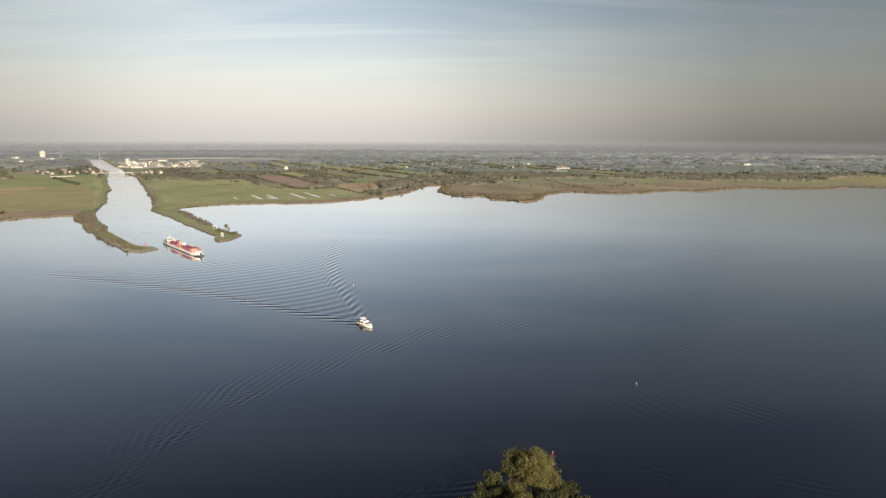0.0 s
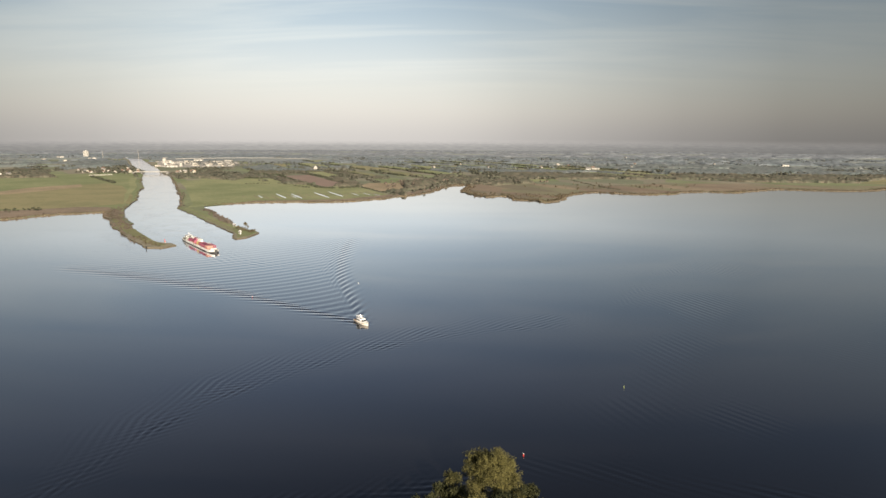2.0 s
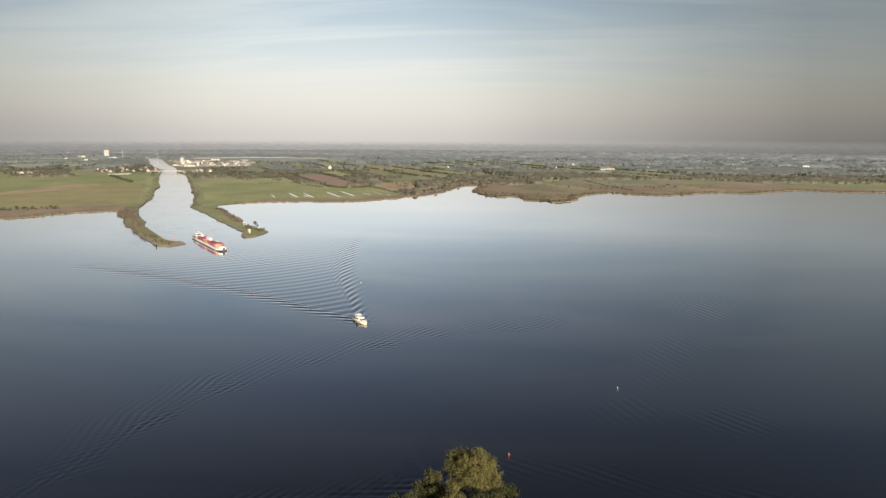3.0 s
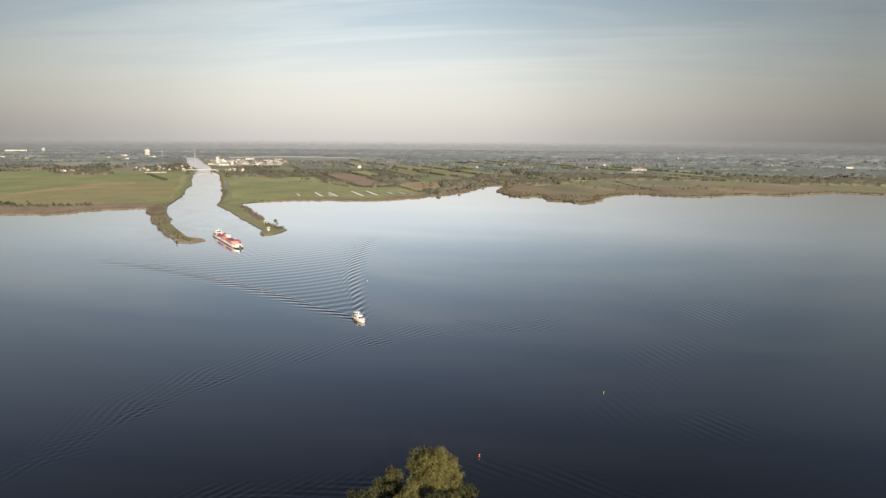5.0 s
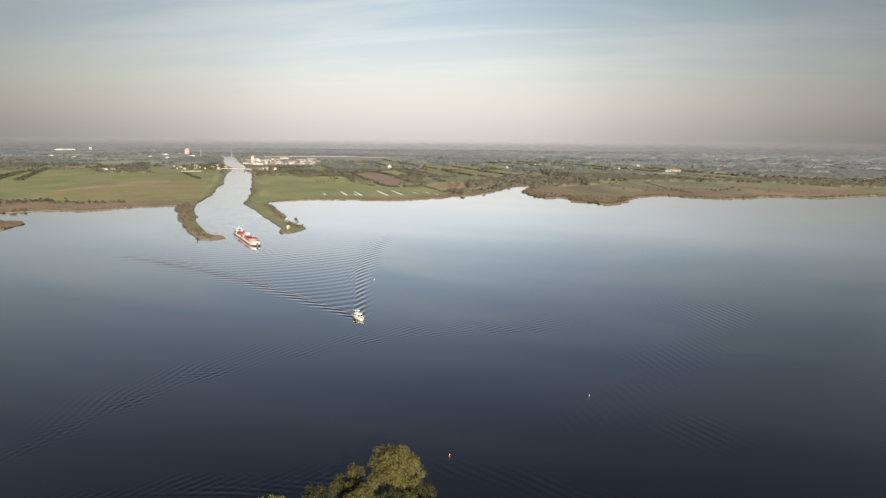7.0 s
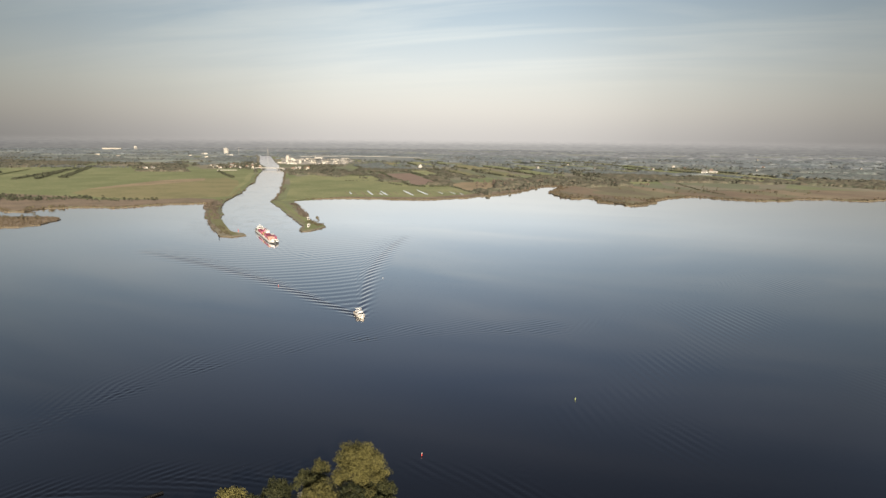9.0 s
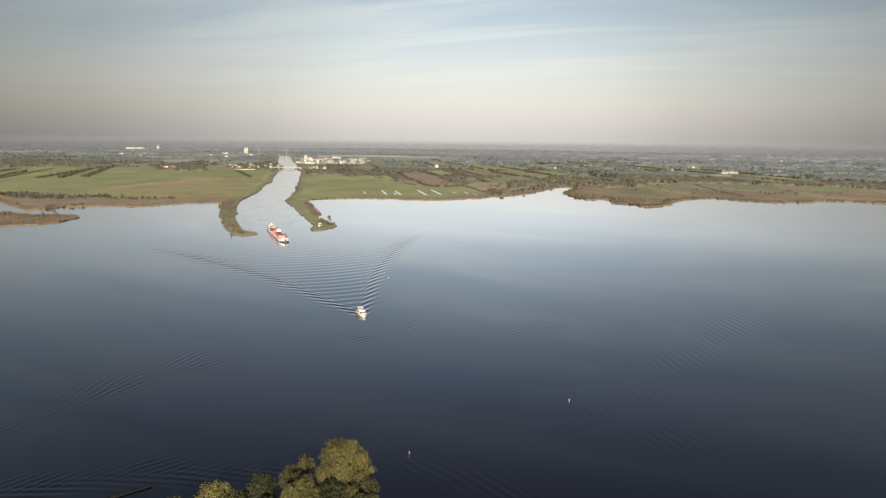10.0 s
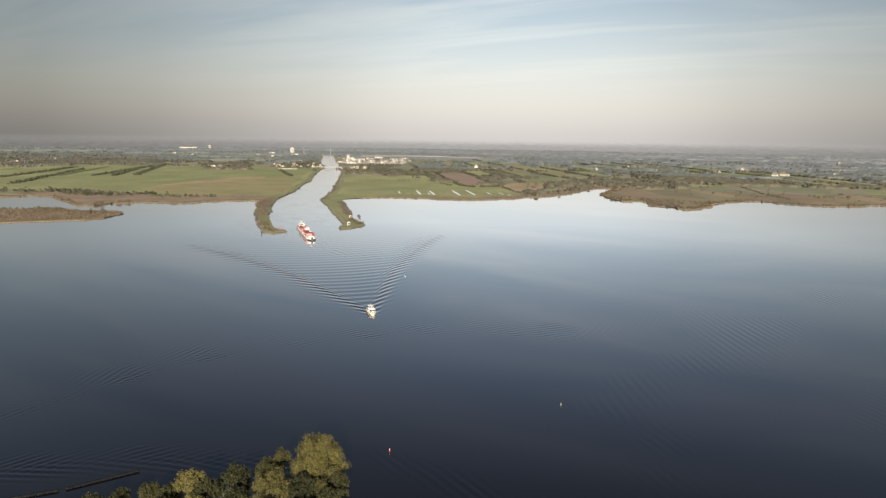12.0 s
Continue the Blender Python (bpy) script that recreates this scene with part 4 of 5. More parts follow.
def wood_patch(poly, n, size, mat, label, seed):
    rs = np.random.RandomState(seed)
    q = np.array(poly)
    lo, hi = q.min(0), q.max(0)
    p = rs.uniform(0, 1, (n * 3, 2)) * (hi - lo) + lo
    p = p[inside(poly, p[:, 0], p[:, 1])][:n]
    strewn("grove", TREE_CANOPY if mat is WOOD_MID else TREE_WOOD, p, rs.uniform(size[0], size[1], len(p)), mat, LAND - 0.2, seed, label=label, category="trees", kind="stuff")


wood_patch([(-1174, 1764), (-1222, 2031), (-1050, 1800), (-930, 1640), (-892, 1560), (-1010, 1530), (-1100, 1580)], 330, (0.5, 1.0), WOOD_NEAR, "garden trees between village houses", 72)
wood_patch([(-840, 1640), (-780, 1590), (-740, 1690), (-760, 1880), (-900, 1880)], 220, (0.5, 0.9), WOOD_NEAR, "trees between houses and works", 73)
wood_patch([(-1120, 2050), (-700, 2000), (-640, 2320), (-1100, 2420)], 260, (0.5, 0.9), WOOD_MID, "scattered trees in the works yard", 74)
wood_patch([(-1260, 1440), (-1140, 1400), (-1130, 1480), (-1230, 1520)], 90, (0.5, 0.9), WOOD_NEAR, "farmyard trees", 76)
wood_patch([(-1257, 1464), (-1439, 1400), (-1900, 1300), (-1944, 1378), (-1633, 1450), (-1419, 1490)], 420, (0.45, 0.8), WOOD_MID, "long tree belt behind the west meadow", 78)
wood_patch([(-1560, 1100), (-1800, 1180), (-2500, 1500), (-2500, 2100), (-1974, 1682), (-1650, 1330)], 700, (0.5, 0.95), WOOD_MID, "wood on the west plain in haze-greyed colour", 79)


# Hedges, each a thing of its own.
def hedge(line, size=(0.55, 0.95), spacing=2.6, seed=0, spread=1.6, mat=HEDGE):
    p = along(line, spacing, rng, spread)
    strewn("hedge", TREE_WOOD, p, [rng.uniform(*size) for _ in p], mat, LAND - 0.1, seed, label="dark hedgerow of trees between fields", category="hedge", group="field hedges")


HEDGES = [[(-1070, 763), (-1253, 984), (-1406, 1174)], [(-1265, 864), (-1406, 1078), (-1504, 1214)], [(-1151, 1000), (-1380, 1379)], [(-1115, 1022), (-1350, 1320)], [(-1089, 1062), (-1456, 1506)],
          [(-938, 1417), (-757, 1219)], [(-517, 1561), (-412, 1359), (-295, 1158)], [(-300, 1165), (-266, 1140), (-215, 1165)], [(-538, 1754), (-309, 1376), (-219, 1186)],
          [(-470, 1800), (-364, 1691), (-256, 1501)], [(-628, 1694), (-492, 1460), (-450, 1380)], [(-640, 1390), (-560, 1410), (-500, 1400)], [(247, 1433), (272, 1262), (302, 1165)],
          [(-206, 1162), (-119, 1016)], [(-480, 1232), (-406, 1256), (-311, 1150)]]
for k, line in enumerate(HEDGES[:12]):
    hedge(line, (0.34, 0.72) if k < 5 else (0.36, 0.68), 1.6, 30 + k, 4.0 if k < 5 else 1.8, HEDGE)
for k, line in enumerate(HEDGES[12:]):
    hedge(line, (0.2, 0.4), 3.0, 45 + k)
for k, p in enumerate(strip_fields):
    hedge([tuple(p[0]), tuple(p[3])], (0.38, 0.75), 2.3, 60 + k, 2.0)
    if k % 2:
        hedge([tuple(p[0]), tuple(p[1])], (0.38, 0.75), 2.8, 160 + k, 2.0)

# What the woods leave free.
fields = [[(-510, 1480), (-430, 1560), (-300, 1325), (-252, 1236), (-288, 1180), (-399, 1330)]] + [[tuple(v) for v in p] for p in strip_fields]
canal = [(x - 16, y) for x, y in WEST_BANK] + [(x + 16, y) for x, y in EAST_BANK]


# ---- the trees on the near shore ----
def leafy_tree(name, seed, height, radius, leaves, leaf, mat, label, trunk_part=0.42):
    """A tree with trunk, limbs and a crown of many leaf sprays on uneven lobes."""
    rng = random.Random(seed)
    root = empty(name, Matrix.Identity(4), label=label, category="tree", group="trees on the near shore")
    base = height * 0.10
    bm = rod((0, 0, -0.3), (rng.uniform(-.3, .3), rng.uniform(-.3, .3), height * trunk_part), radius * 0.075, radius * 0.045, 10)
    part("trunk", bm, BARK, root)
    lobes = []
    n = max(9, int(radius * 3.2))
    for k in range(n):
        a = k * 2.4 + rng.uniform(-.4, .4)
        ring = math.sqrt((k + 0.5) / n)
        lr = radius * rng.uniform(0.24, 0.40)
        d = ring * (radius - lr * 0.85)
        dome = math.sqrt(max(0.0, 1 - (d / radius) ** 2))
        z = base + (height - base) * (0.30 + 0.70 * dome) - lr * 0.9
        z -= rng.uniform(0, 0.30) * height * (0.4 + ring * 0.5)
        lobes.append((Vector((d * math.cos(a), d * math.sin(a), max(z, lr))), lr))
    for k in range(n // 2):
        a, d = rng.uniform(0, 6.3), radius * rng.uniform(0.55, 0.86)
        lr = radius * rng.uniform(0.20, 0.32)
        lobes.append((Vector((d * math.cos(a), d * math.sin(a), rng.uniform(0.22, 0.5) * height)), lr))
    for c, lr in lobes[::2]:
        start = Vector((0, 0, height * trunk_part * rng.uniform(0.5, 1.0)))
        part("limb", rod(start, c, radius * 0.03, radius * 0.010, 6), BARK, root)
    verts, faces = [], []
    total = sum(lr * lr for _, lr in lobes)
    for c, lr in lobes:
        twigs = [(Vector((rng.gauss(0, 1), rng.gauss(0, 1), rng.gauss(0.25, 0.9))).normalized(), rng.uniform(0.62, 1.32)) for _ in range(34)]
        for _ in range(int(leaves * lr * lr / total)):
            d, reach = rng.choice(twigs)
            v = (d + Vector((rng.gauss(0, .17), rng.gauss(0, .17), rng.gauss(0, .17)))).normalized()
            p = c + v * lr * reach * (1 - abs(rng.gauss(0, 0.24)))
            nrm = (v + Vector((rng.gauss(0, .8), rng.gauss(0, .8), rng.gauss(.1, .8)))).normalized()
            t = nrm.orthogonal().normalized()
            t.rotate(Matrix.Rotation(rng.uniform(0, 6.3), 3, nrm))
            w = nrm.cross(t)
            s = leaf * rng.uniform(0.6, 1.3)
            i = len(verts)
            verts += [p + t * s, p + w * s * 0.5, p - t * s * 0.8, p - w * s * 0.5]
            faces.append((i, i + 1, i + 2, i + 3))
    crown = mesh_object("crown", verts, faces, mat)
    crown.parent = root
    return root


def plant(tree, x, y, s, turn, label=""):
    m = pose(x, y, LAND - 0.05, 0, 0, turn) @ Matrix.Diagonal((s, s, s, 1))
    made = copy_thing(tree, m)
    if label:
        made["label"] = label
    return made


big = leafy_tree("tree", 1, 14.4, 8.4, 52000, 0.175, LEAF, "large rounded willow with olive yellow autumn leaves")
big.matrix_basis = pose(25.9, 148.5, LAND - 0.05, 0, 0, 20) @ Matrix.Diagonal((0.94, 0.94, 0.98, 1))
slim = leafy_tree("tree", 2, 10.0, 4.0, 11000, 0.17, LEAF, "slender young tree with yellow leaves", 0.6)
slim.matrix_basis = pose(14.0, 146.5, LAND - 0.05) @ Matrix.Diagonal((0.78, 0.78, 1.0, 1))
bright = leafy_tree("tree", 3, 12.0, 5.6, 21000, 0.17, LEAF, "bushy tree with pale yellow green leaves")
bright.matrix_basis = pose(20.0, 133.5, LAND - 0.05)
dark = leafy_tree("tree", 4, 9.5, 4.8, 9000, 0.235, LEAF_DARK, "dark green round alder on the shore")
dark.matrix_basis = pose(7.6, 134.5, LAND - 0.05)
low = leafy_tree("tree", 5, 6.5, 3.6, 5000, 0.215, LEAF_DARK, "low dark willow bush on the bank", 0.3)
low.matrix_basis = pose(34.6, 144.5, LAND - 0.05) @ Matrix.Diagonal((0.95, 0.95, 1.25, 1))
plant(bright, 22.6, 152.0, 1.12, 75, "tall grey green tree behind the willow")
olive = leafy_tree("tree", 6, 9.5, 4.8, 14000, 0.19, LEAF, "rounded alder turning olive yellow")
olive.matrix_basis = pose(-1.5, 127.0, LAND - 0.05) @ Matrix.Diagonal((1.06, 1.06, 1.06, 1))
plant(dark, 4.0, 127.0, 0.92, 60)
plant(slim, 7.5, 121.0, 0.9, 200)
plant(dark, 27.5, 137.5, 1.0, 140)
plant(slim, 31.5, 139.5, 0.88, 40)
plant(dark, 36.0, 137.5, 0.85, 250)
plant(low, 10.5, 143.5, 0.95, 90)
plant(low, 15.5, 141.0, 1.1, 190)
plant(dark, 30.0, 143.5, 0.75, 10)
plant(low, -9.5, 121.5, 1.0, 20)
plant(low, -15.0, 116.5, 0.95, 80)
plant(low, -20.0, 112.5, 0.95, 160)
plant(slim, -18.0, 112.0, 0.62, 100, "small sapling with yellow leaves")
plant(slim, -24.0, 109.0, 0.60, 10, "small sapling with yellow leaves")
plant(low, -27.5, 105.5, 0.9, 210)
plant(dark, -5.0, 122.5, 0.8, 310)
plant(dark, 14.0, 127.0, 0.9, 210)
plant(bright, 24.0, 124.5, 0.8, 260)
plant(dark, 34.0, 126.5, 1.0, 290)
plant(low, 41.0, 130.0, 1.1, 290)
plant(dark, -12.0, 112.0, 0.8, 30)
plant(dark, 0.0, 116.0, 0.9, 190)


# ---- the timber breakwater ----
def breakwater(a, b):
    a, b = Vector(a), Vector(b)
    length = (b - a).length
    root = empty("breakwater", heading(a.x, a.y, 0, (b - a).x, (b - a).y), label="dark wet timber breakwater standing in the water", category="breakwater", group="breakwaters")
    part("cap_beam", box((0.46, length, 0.20), (0, length / 2, 0.52), 0.04), DARK_WOOD, root)
    part("plank_wall", box((0.20, length - 0.1, 1.4), (0, length / 2, -0.28)), DARK_WOOD, root)
    n = int(length / 1.6)
    for k in range(n + 1):
        part("pile", rod((0.20, length * k / n, -1.0), (0.20, length * k / n, 0.42), 0.11, 0.10, 8), DARK_WOOD, root)
    return root


breakwater((-39.6, 119.4), (-28.4, 134.0))
breakwater((-52.5, 107.5), (-40.8, 118.0))


# ---- navigation marks ----
def buoy(x, y, mat, label, s=1.0, can=False, tall=1.0):
    root = empty("buoy", pose(x, y, 0) @ Matrix.Diagonal((s, s, s * tall, 1)), label=label, category="buoy", group="buoys on the lake")
    base = part("float", rod((0, 0, -0.4), (0, 0, 0.45), 0.62, 0.58, 16), mat, root, smooth=False)
    part("body", rod((0, 0, 0.45), (0, 0, 1.7), 0.55, 0.42 if can else 0.28, 14), mat, root)
    head = part("topmark", rod((0, 0, 1.7), (0, 0, 2.35), 0.34, 0.34 if can else 0.30, 12), WHITE if can else mat, root)
    part("ring", rod((0, 0, 0.40), (0, 0, 0.52), 0.64, 0.64, 16), HULL_DARK, base)
    part("lantern", rod((0, 0, 2.35), (0, 0, 2.6), 0.10, 0.08, 8), WHITE, head)
    return root


buoy(35.7, 173.0, RED_PAINT, "red can buoy floating near the shore", 0.28, True, 1.5)
buoy(80.6, 228.0, GREEN_PAINT, "small yellowish green buoy on open water", 0.26, False, 1.5)
buoy(-120.7, 351.0, RED_PAINT, "small red buoy inside the wake", 0.26, True, 1.3)
buoy(-61.2, 391.3, WHITE, "small white buoy behind the motor boat", 0.30)


def beacon(x, y, mat, height, label):
    root = empty("beacon", pose(x, y, LAND), label=label, category="beacon", group="canal beacons")
    part("base", rod((0, 0, -0.3), (0, 0, 0.6), 1.0, 0.9, 12), CONCRETE, root)
    part("mast", rod((0, 0, 0.6), (0, 0, height), 0.28, 0.2, 8), mat, root)
    part("platform", rod((0, 0, height - 1.4), (0, 0, height - 1.25), 0.8, 0.8, 10), mat, root)
    part("board", box((0.7, 0.12, 0.8), (0, -0.3, height + 0.4), 0.03), mat, root)
    part("lantern", rod((0, 0, height), (0, 0, height + 0.6), 0.22, 0.16, 8), WHITE, root)


beacon(-275, 533, RED_PAINT, 2.3, "red lattice beacon on the mole's end")
beacon(-222, 583, WHITE, 2.6, "white beacon on the mole's head")
post = empty("mooring_post", pose(-276, 502.5, 0), label="dark wooden post standing off the mole", category="post")
part("shaft", rod((0, 0, -1.0), (0, 0, 3.0), 0.3, 0.26, 8), DARK_WOOD, post)
part("cap", rod((0, 0, 3.0), (0, 0, 3.2), 0.34, 0.30, 8), WHITE, post)


# ---- buildings ----
def gable_house(w, length, eaves, ridge, wall, roof, label, rows=2, name="house", category="house"):
    """A house along its own y axis, with wall, roof, doors, windows and a chimney."""
    root = empty(name, Matrix.Identity(4), label=label, category=category)
    bm = bmesh.new()
    prof = [(-w / 2, 0), (w / 2, 0), (w / 2, eaves), (0, ridge - 0.15), (-w / 2, eaves)]
    loft([[(x, y, z) for x, z in prof] for y in (-length / 2, length / 2)], bm)
    walls = part("wall", bm, wall, root)
    o = 0.35
    slope = (ridge - eaves) / (w / 2)
    bm = bmesh.new()
    for s in (-1, 1):
        edge = [(0, ridge), (s * (w / 2 + o), eaves - o * slope), (s * (w / 2 + o), eaves - o * slope + 0.25), (0, ridge + 0.25)]
        loft([[(x, y, z) for x, z in edge] for y in (-length / 2 - o, length / 2 + o)], bm)
    cover = part("roof", bm, roof, root)
    floors = max(1, int(eaves / 2.7))
    for f in range(floors):
        z = 1.5 + f * 2.7
        n = max(2, int(length / 3.6))
        for s in (-1, 1):
            for k in range(n):
                y = -length / 2 + length * (k + 0.5) / n
                part("window", box((0.08, min(1.5, length / n * 0.5), 1.3), (s * (w / 2 + 0.02), y, z)), GLASS, walls)
        for s in (-1, 1):
            for x in (-w * 0.22, w * 0.22):
                part("window", box((1.2, 0.08, 1.3), (x, s * (length / 2 + 0.02), z)), GLASS, walls)
    part("door", box((1.0, 0.10, 2.1), (0, -length / 2 - 0.03, 1.05)), DARK_WOOD, walls)
    if name == "house":
        part("chimney", box((0.7, 0.7, 1.6), (0, length * 0.25, ridge + 0.4)), BRICK, cover)
    return root


def hall(w, length, h, wall, roof, label):
    """A long low works hall with a shallow roof."""
    root = empty("works_hall", Matrix.Identity(4), label=label, category="industrial building", group="works halls")
    prof = [(-w / 2, 0), (w / 2, 0), (w / 2, h), (0, h + w * 0.06), (-w / 2, h)]
    walls = part("wall", loft([[(x, y, z) for x, z in prof] for y in (-length / 2, length / 2)]), wall, root)
    for s in (-1, 1):
        edge = [(0, h + w * 0.06 + 0.05), (s * (w / 2 + 0.3), h + 0.02), (s * (w / 2 + 0.3), h + 0.42), (0, h + w * 0.06 + 0.45)]
        part("roof", loft([[(x, y, z) for x, z in edge] for y in (-length / 2 - .3, length / 2 + .3)]), roof, root)
    for k in range(max(2, int(length / 14))):
        y = -length / 2 + (k + 0.5) * length / max(2, int(length / 14))
        for s in (-1, 1):
            part("gate", box((0.12, 4.5, min(4.5, h * 0.6)), (s * (w / 2 + 0.03), y, min(4.5, h * 0.6) / 2)), ROOF_GREY, walls)
    return root


def put(ob, x, y, turn):
    ob.matrix_basis = pose(x, y, LAND, 0, 0, turn)
    return ob


cottage = put(gable_house(8, 11, 3.2, 7.0, FAR_WHITE, ROOF_RED, "white house with a red tiled roof in the village"), -977, 1576, 30)
villa = put(gable_house(9, 12, 5.6, 9.5, CREAM, ROOF_GREY, "cream two-storey house with a grey roof"), -1053, 1565, 70)
brick_house = put(gable_house(8, 12, 3.0, 7.5, BRICK, ROOF_RED, "brick house with a red tiled roof"), -1102, 1713, 10)
for k, (src, x, y, turn) in enumerate([(villa, -949, 1600, 35), (cottage, -999, 1646, 80), (brick_house, -938, 1622, 20), (cottage, -1020, 1590, 100), (villa, -962, 1660, 40), (cottage, -1035, 1640, 15),
                                       (brick_house, -1008, 1690, 60), (villa, -1070, 1668, 95), (cottage, -1140, 1660, 25), (brick_house, -1130, 1760, 75), (villa, -1040, 1742, 5),
                                       (cottage, -817, 1610, 85), (villa, -800, 1618, 95), (cottage, -786, 1628, 70), (villa, -772, 1612, 40), (cottage, -830, 1650, 20), (brick_house, -795, 1660, 65),
                                       (cottage, -1194, 1430, 60), (villa, -1176, 1442, 150), (cottage, -1040, 1566, 60), (villa, -1062, 1572, 10),
                                       (villa, -123, 1958, 40), (cottage, 59, 2004, 20), (cottage, 351, 2150, 60), (villa, 324, 2240, 100), (villa, 796, 3150, 20), (cottage, 560, 2100, 0),
                                       (cottage, 240, 2040, 30), (cottage, 640, 2360, 50), (brick_house, 420, 2060, 80), (villa, -40, 2180, 10), (cottage, 960, 2400, 0), (villa, 1500, 1980, 20),
                                       (cottage, -1906, 1298, 0), (villa, -1903, 1318, 30), (cottage, -1900, 1338, 50), (cottage, -1896, 1360, 70), (villa, -2000, 1518, 15), (cottage, -2010, 1490, 20)]):
    copy_thing(src, pose(x, y, LAND, 0, 0, turn) @ Matrix.Diagonal((0.85, 0.85, 0.82, 1)))
farm = put(gable_house(10, 15, 4.0, 9.0, WHITE, ROOF_GREY, "white gabled farmhouse with a grey roof", name="farmhouse", category="farmhouse"), 380, 1930, 70)
put(gable_house(12, 20, 4.5, 11.0, FAR_WHITE, ROOF_GREY, "white walled farmhouse among hedges", name="farmhouse", category="farmhouse"), -498, 1866, 30)
barn = put(hall(12, 24, 5.0, FAR_WHITE, ROOF_GREY, "white farm barn beside the farmhouse"), 408, 1955, 75)
copy_thing(barn, pose(-1215, 1455, LAND, 0, 0, 50))
copy_thing(barn, pose(1177, 2290, LAND, 0, 0, 92))["label"] = "long white barn at the wood's edge"

pale_hall = put(hall(17, 34, 5.5, FAR_WHITE, ROOF_GREY, "long white works hall beside the canal"), -985, 1905, 100)
grey_hall = put(hall(13, 26, 5, CREAM, ROOF_GREY, "pale works hall with a grey roof"), -1050, 2010, 105)
for src, x, y, turn in [(grey_hall, -945, 2085, 100), (pale_hall, -915, 2160, 95), (grey_hall, -850, 2050, 110), (pale_hall, -1080, 2140, 115), (pale_hall, -960, 2260, 95), (grey_hall, -930, 2215, 85),
                        (pale_hall, -1010, 2400, 95), (grey_hall, -990, 2330, 100), (pale_hall, -1150, 2430, 95), (grey_hall, -885, 2100, 60), (grey_hall, -1015, 1960, 90), (pale_hall, -975, 2300, 95),
                        (pale_hall, -1700, 2560, 60), (grey_hall, -1820, 2420, 50), (grey_hall, -2039, 2214, 50), (grey_hall, -2288, 2346, 60), (grey_hall, -1640, 2300, 40), (pale_hall, -1950, 2700, 60)]:
    copy_thing(src, pose(x, y, LAND, 0, 0, turn))
long_works = put(hall(30, 112, 9, CREAM, ROOF_GREY, "very long pale works hall on the plain"), -3060, 3230, 122)


def tower_block(w, d, h, wall, label, name="apartment_block"):
    root = empty(name, Matrix.Identity(4), label=label, category="tower block", group="tower blocks")
    walls = part("wall", box((w, d, h), (0, 0, h / 2), 0.2), wall, root)
    part("roof", box((w + 0.6, d + 0.6, 0.6), (0, 0, h + 0.32)), ROOF_GREY, root)
    part("lift_house", box((w * 0.3, d * 0.4, 3.0), (0, 0, h + 2.1)), wall, root)
    floors = int(h / 3.0)
    for f in range(floors):
        for s in (-1, 1):
            for k in range(4):
                part("window", box((w / 4 * 0.62, 0.1, 1.4), (-w / 2 + w * (k + 0.5) / 4, s * (d / 2 + 0.03), 1.6 + 3.0 * f)), GLASS, walls)
    return root


put(tower_block(22, 15, 28, FAR_WHITE, "white apartment tower above the village"), -1915, 2836, 30)
put(tower_block(17, 14, 20, FAR_WHITE, "pale office tower beside the works"), -2975, 3340, 35)


def silo(x, y):
    root = empty("silo", pose(x, y, LAND) @ Matrix.Diagonal((0.8, 0.8, 0.85, 1)), label="white domed feed silo beside the canal", category="silo")
    part("drum", rod((0, 0, -0.2), (0, 0, 20), 8.5, 8.5, 28), FAR_WHITE, root)
    bm = bmesh.new()
    bmesh.ops.create_uvsphere(bm, u_segments=28, v_segments=12, radius=8.5, matrix=pose(0, 0, 20) @ Matrix.Diagonal((1, 1, 0.55, 1)))
    part("dome", bm, FAR_WHITE, root, smooth=True)
    part("annex", box((14, 18, 14), (14, 6, 7), 0.3), CREAM, root)
    part("elevator", box((3, 3, 27), (-8, 5, 13.5), 0.2), ROOF_GREY, root)
    part("gantry", box((22, 1.6, 1.8), (3, 5, 26)), ROOF_GREY, root)


silo(-1150, 2157)


def tank(r, h):
    root = empty("storage_tank", Matrix.Identity(4), label="pale round storage tank in the works yard", category="tank", group="works tanks")
    part("shell", rod((0, 0, -0.2), (0, 0, h), r, r, 20), FAR_WHITE, root)
    part("lid", rod((0, 0, h), (0, 0, h + r * 0.3), r * 1.02, r * 0.2, 20), ROOF_GREY, root)
    part("ladder", box((0.5, 0.2, h), (0, -r - 0.1, h / 2)), CONCRETE, root)
    return root


yard_tank = put(tank(5, 11), -1120, 2120, 0)
shed = put(hall(10, 18, 4.5, CREAM, ROOF_GREY, "small white shed in the works yard"), -1060, 1950, 100)
yard = random.Random(31)
low_shed = put(hall(9, 22, 3.6, ROOF_GREY, ROOF_GREY, "low grey shed in the works yard"), -1000, 2040, 95)
for k in range(84):
    y = yard.uniform(1935, 2330)
    x = yard.uniform(-957 - 0.659 * (y - 1768) + 34, -0.405 * y)
    src = yard_tank if k % 9 == 0 else low_shed if k % 3 else shed
    copy_thing(src, pose(x, y, LAND, 0, 0, yard.uniform(80, 125)) @ Matrix.Diagonal((yard.uniform(0.6, 1.3), yard.uniform(0.5, 1.4), yard.uniform(0.6, 1.2), 1)))



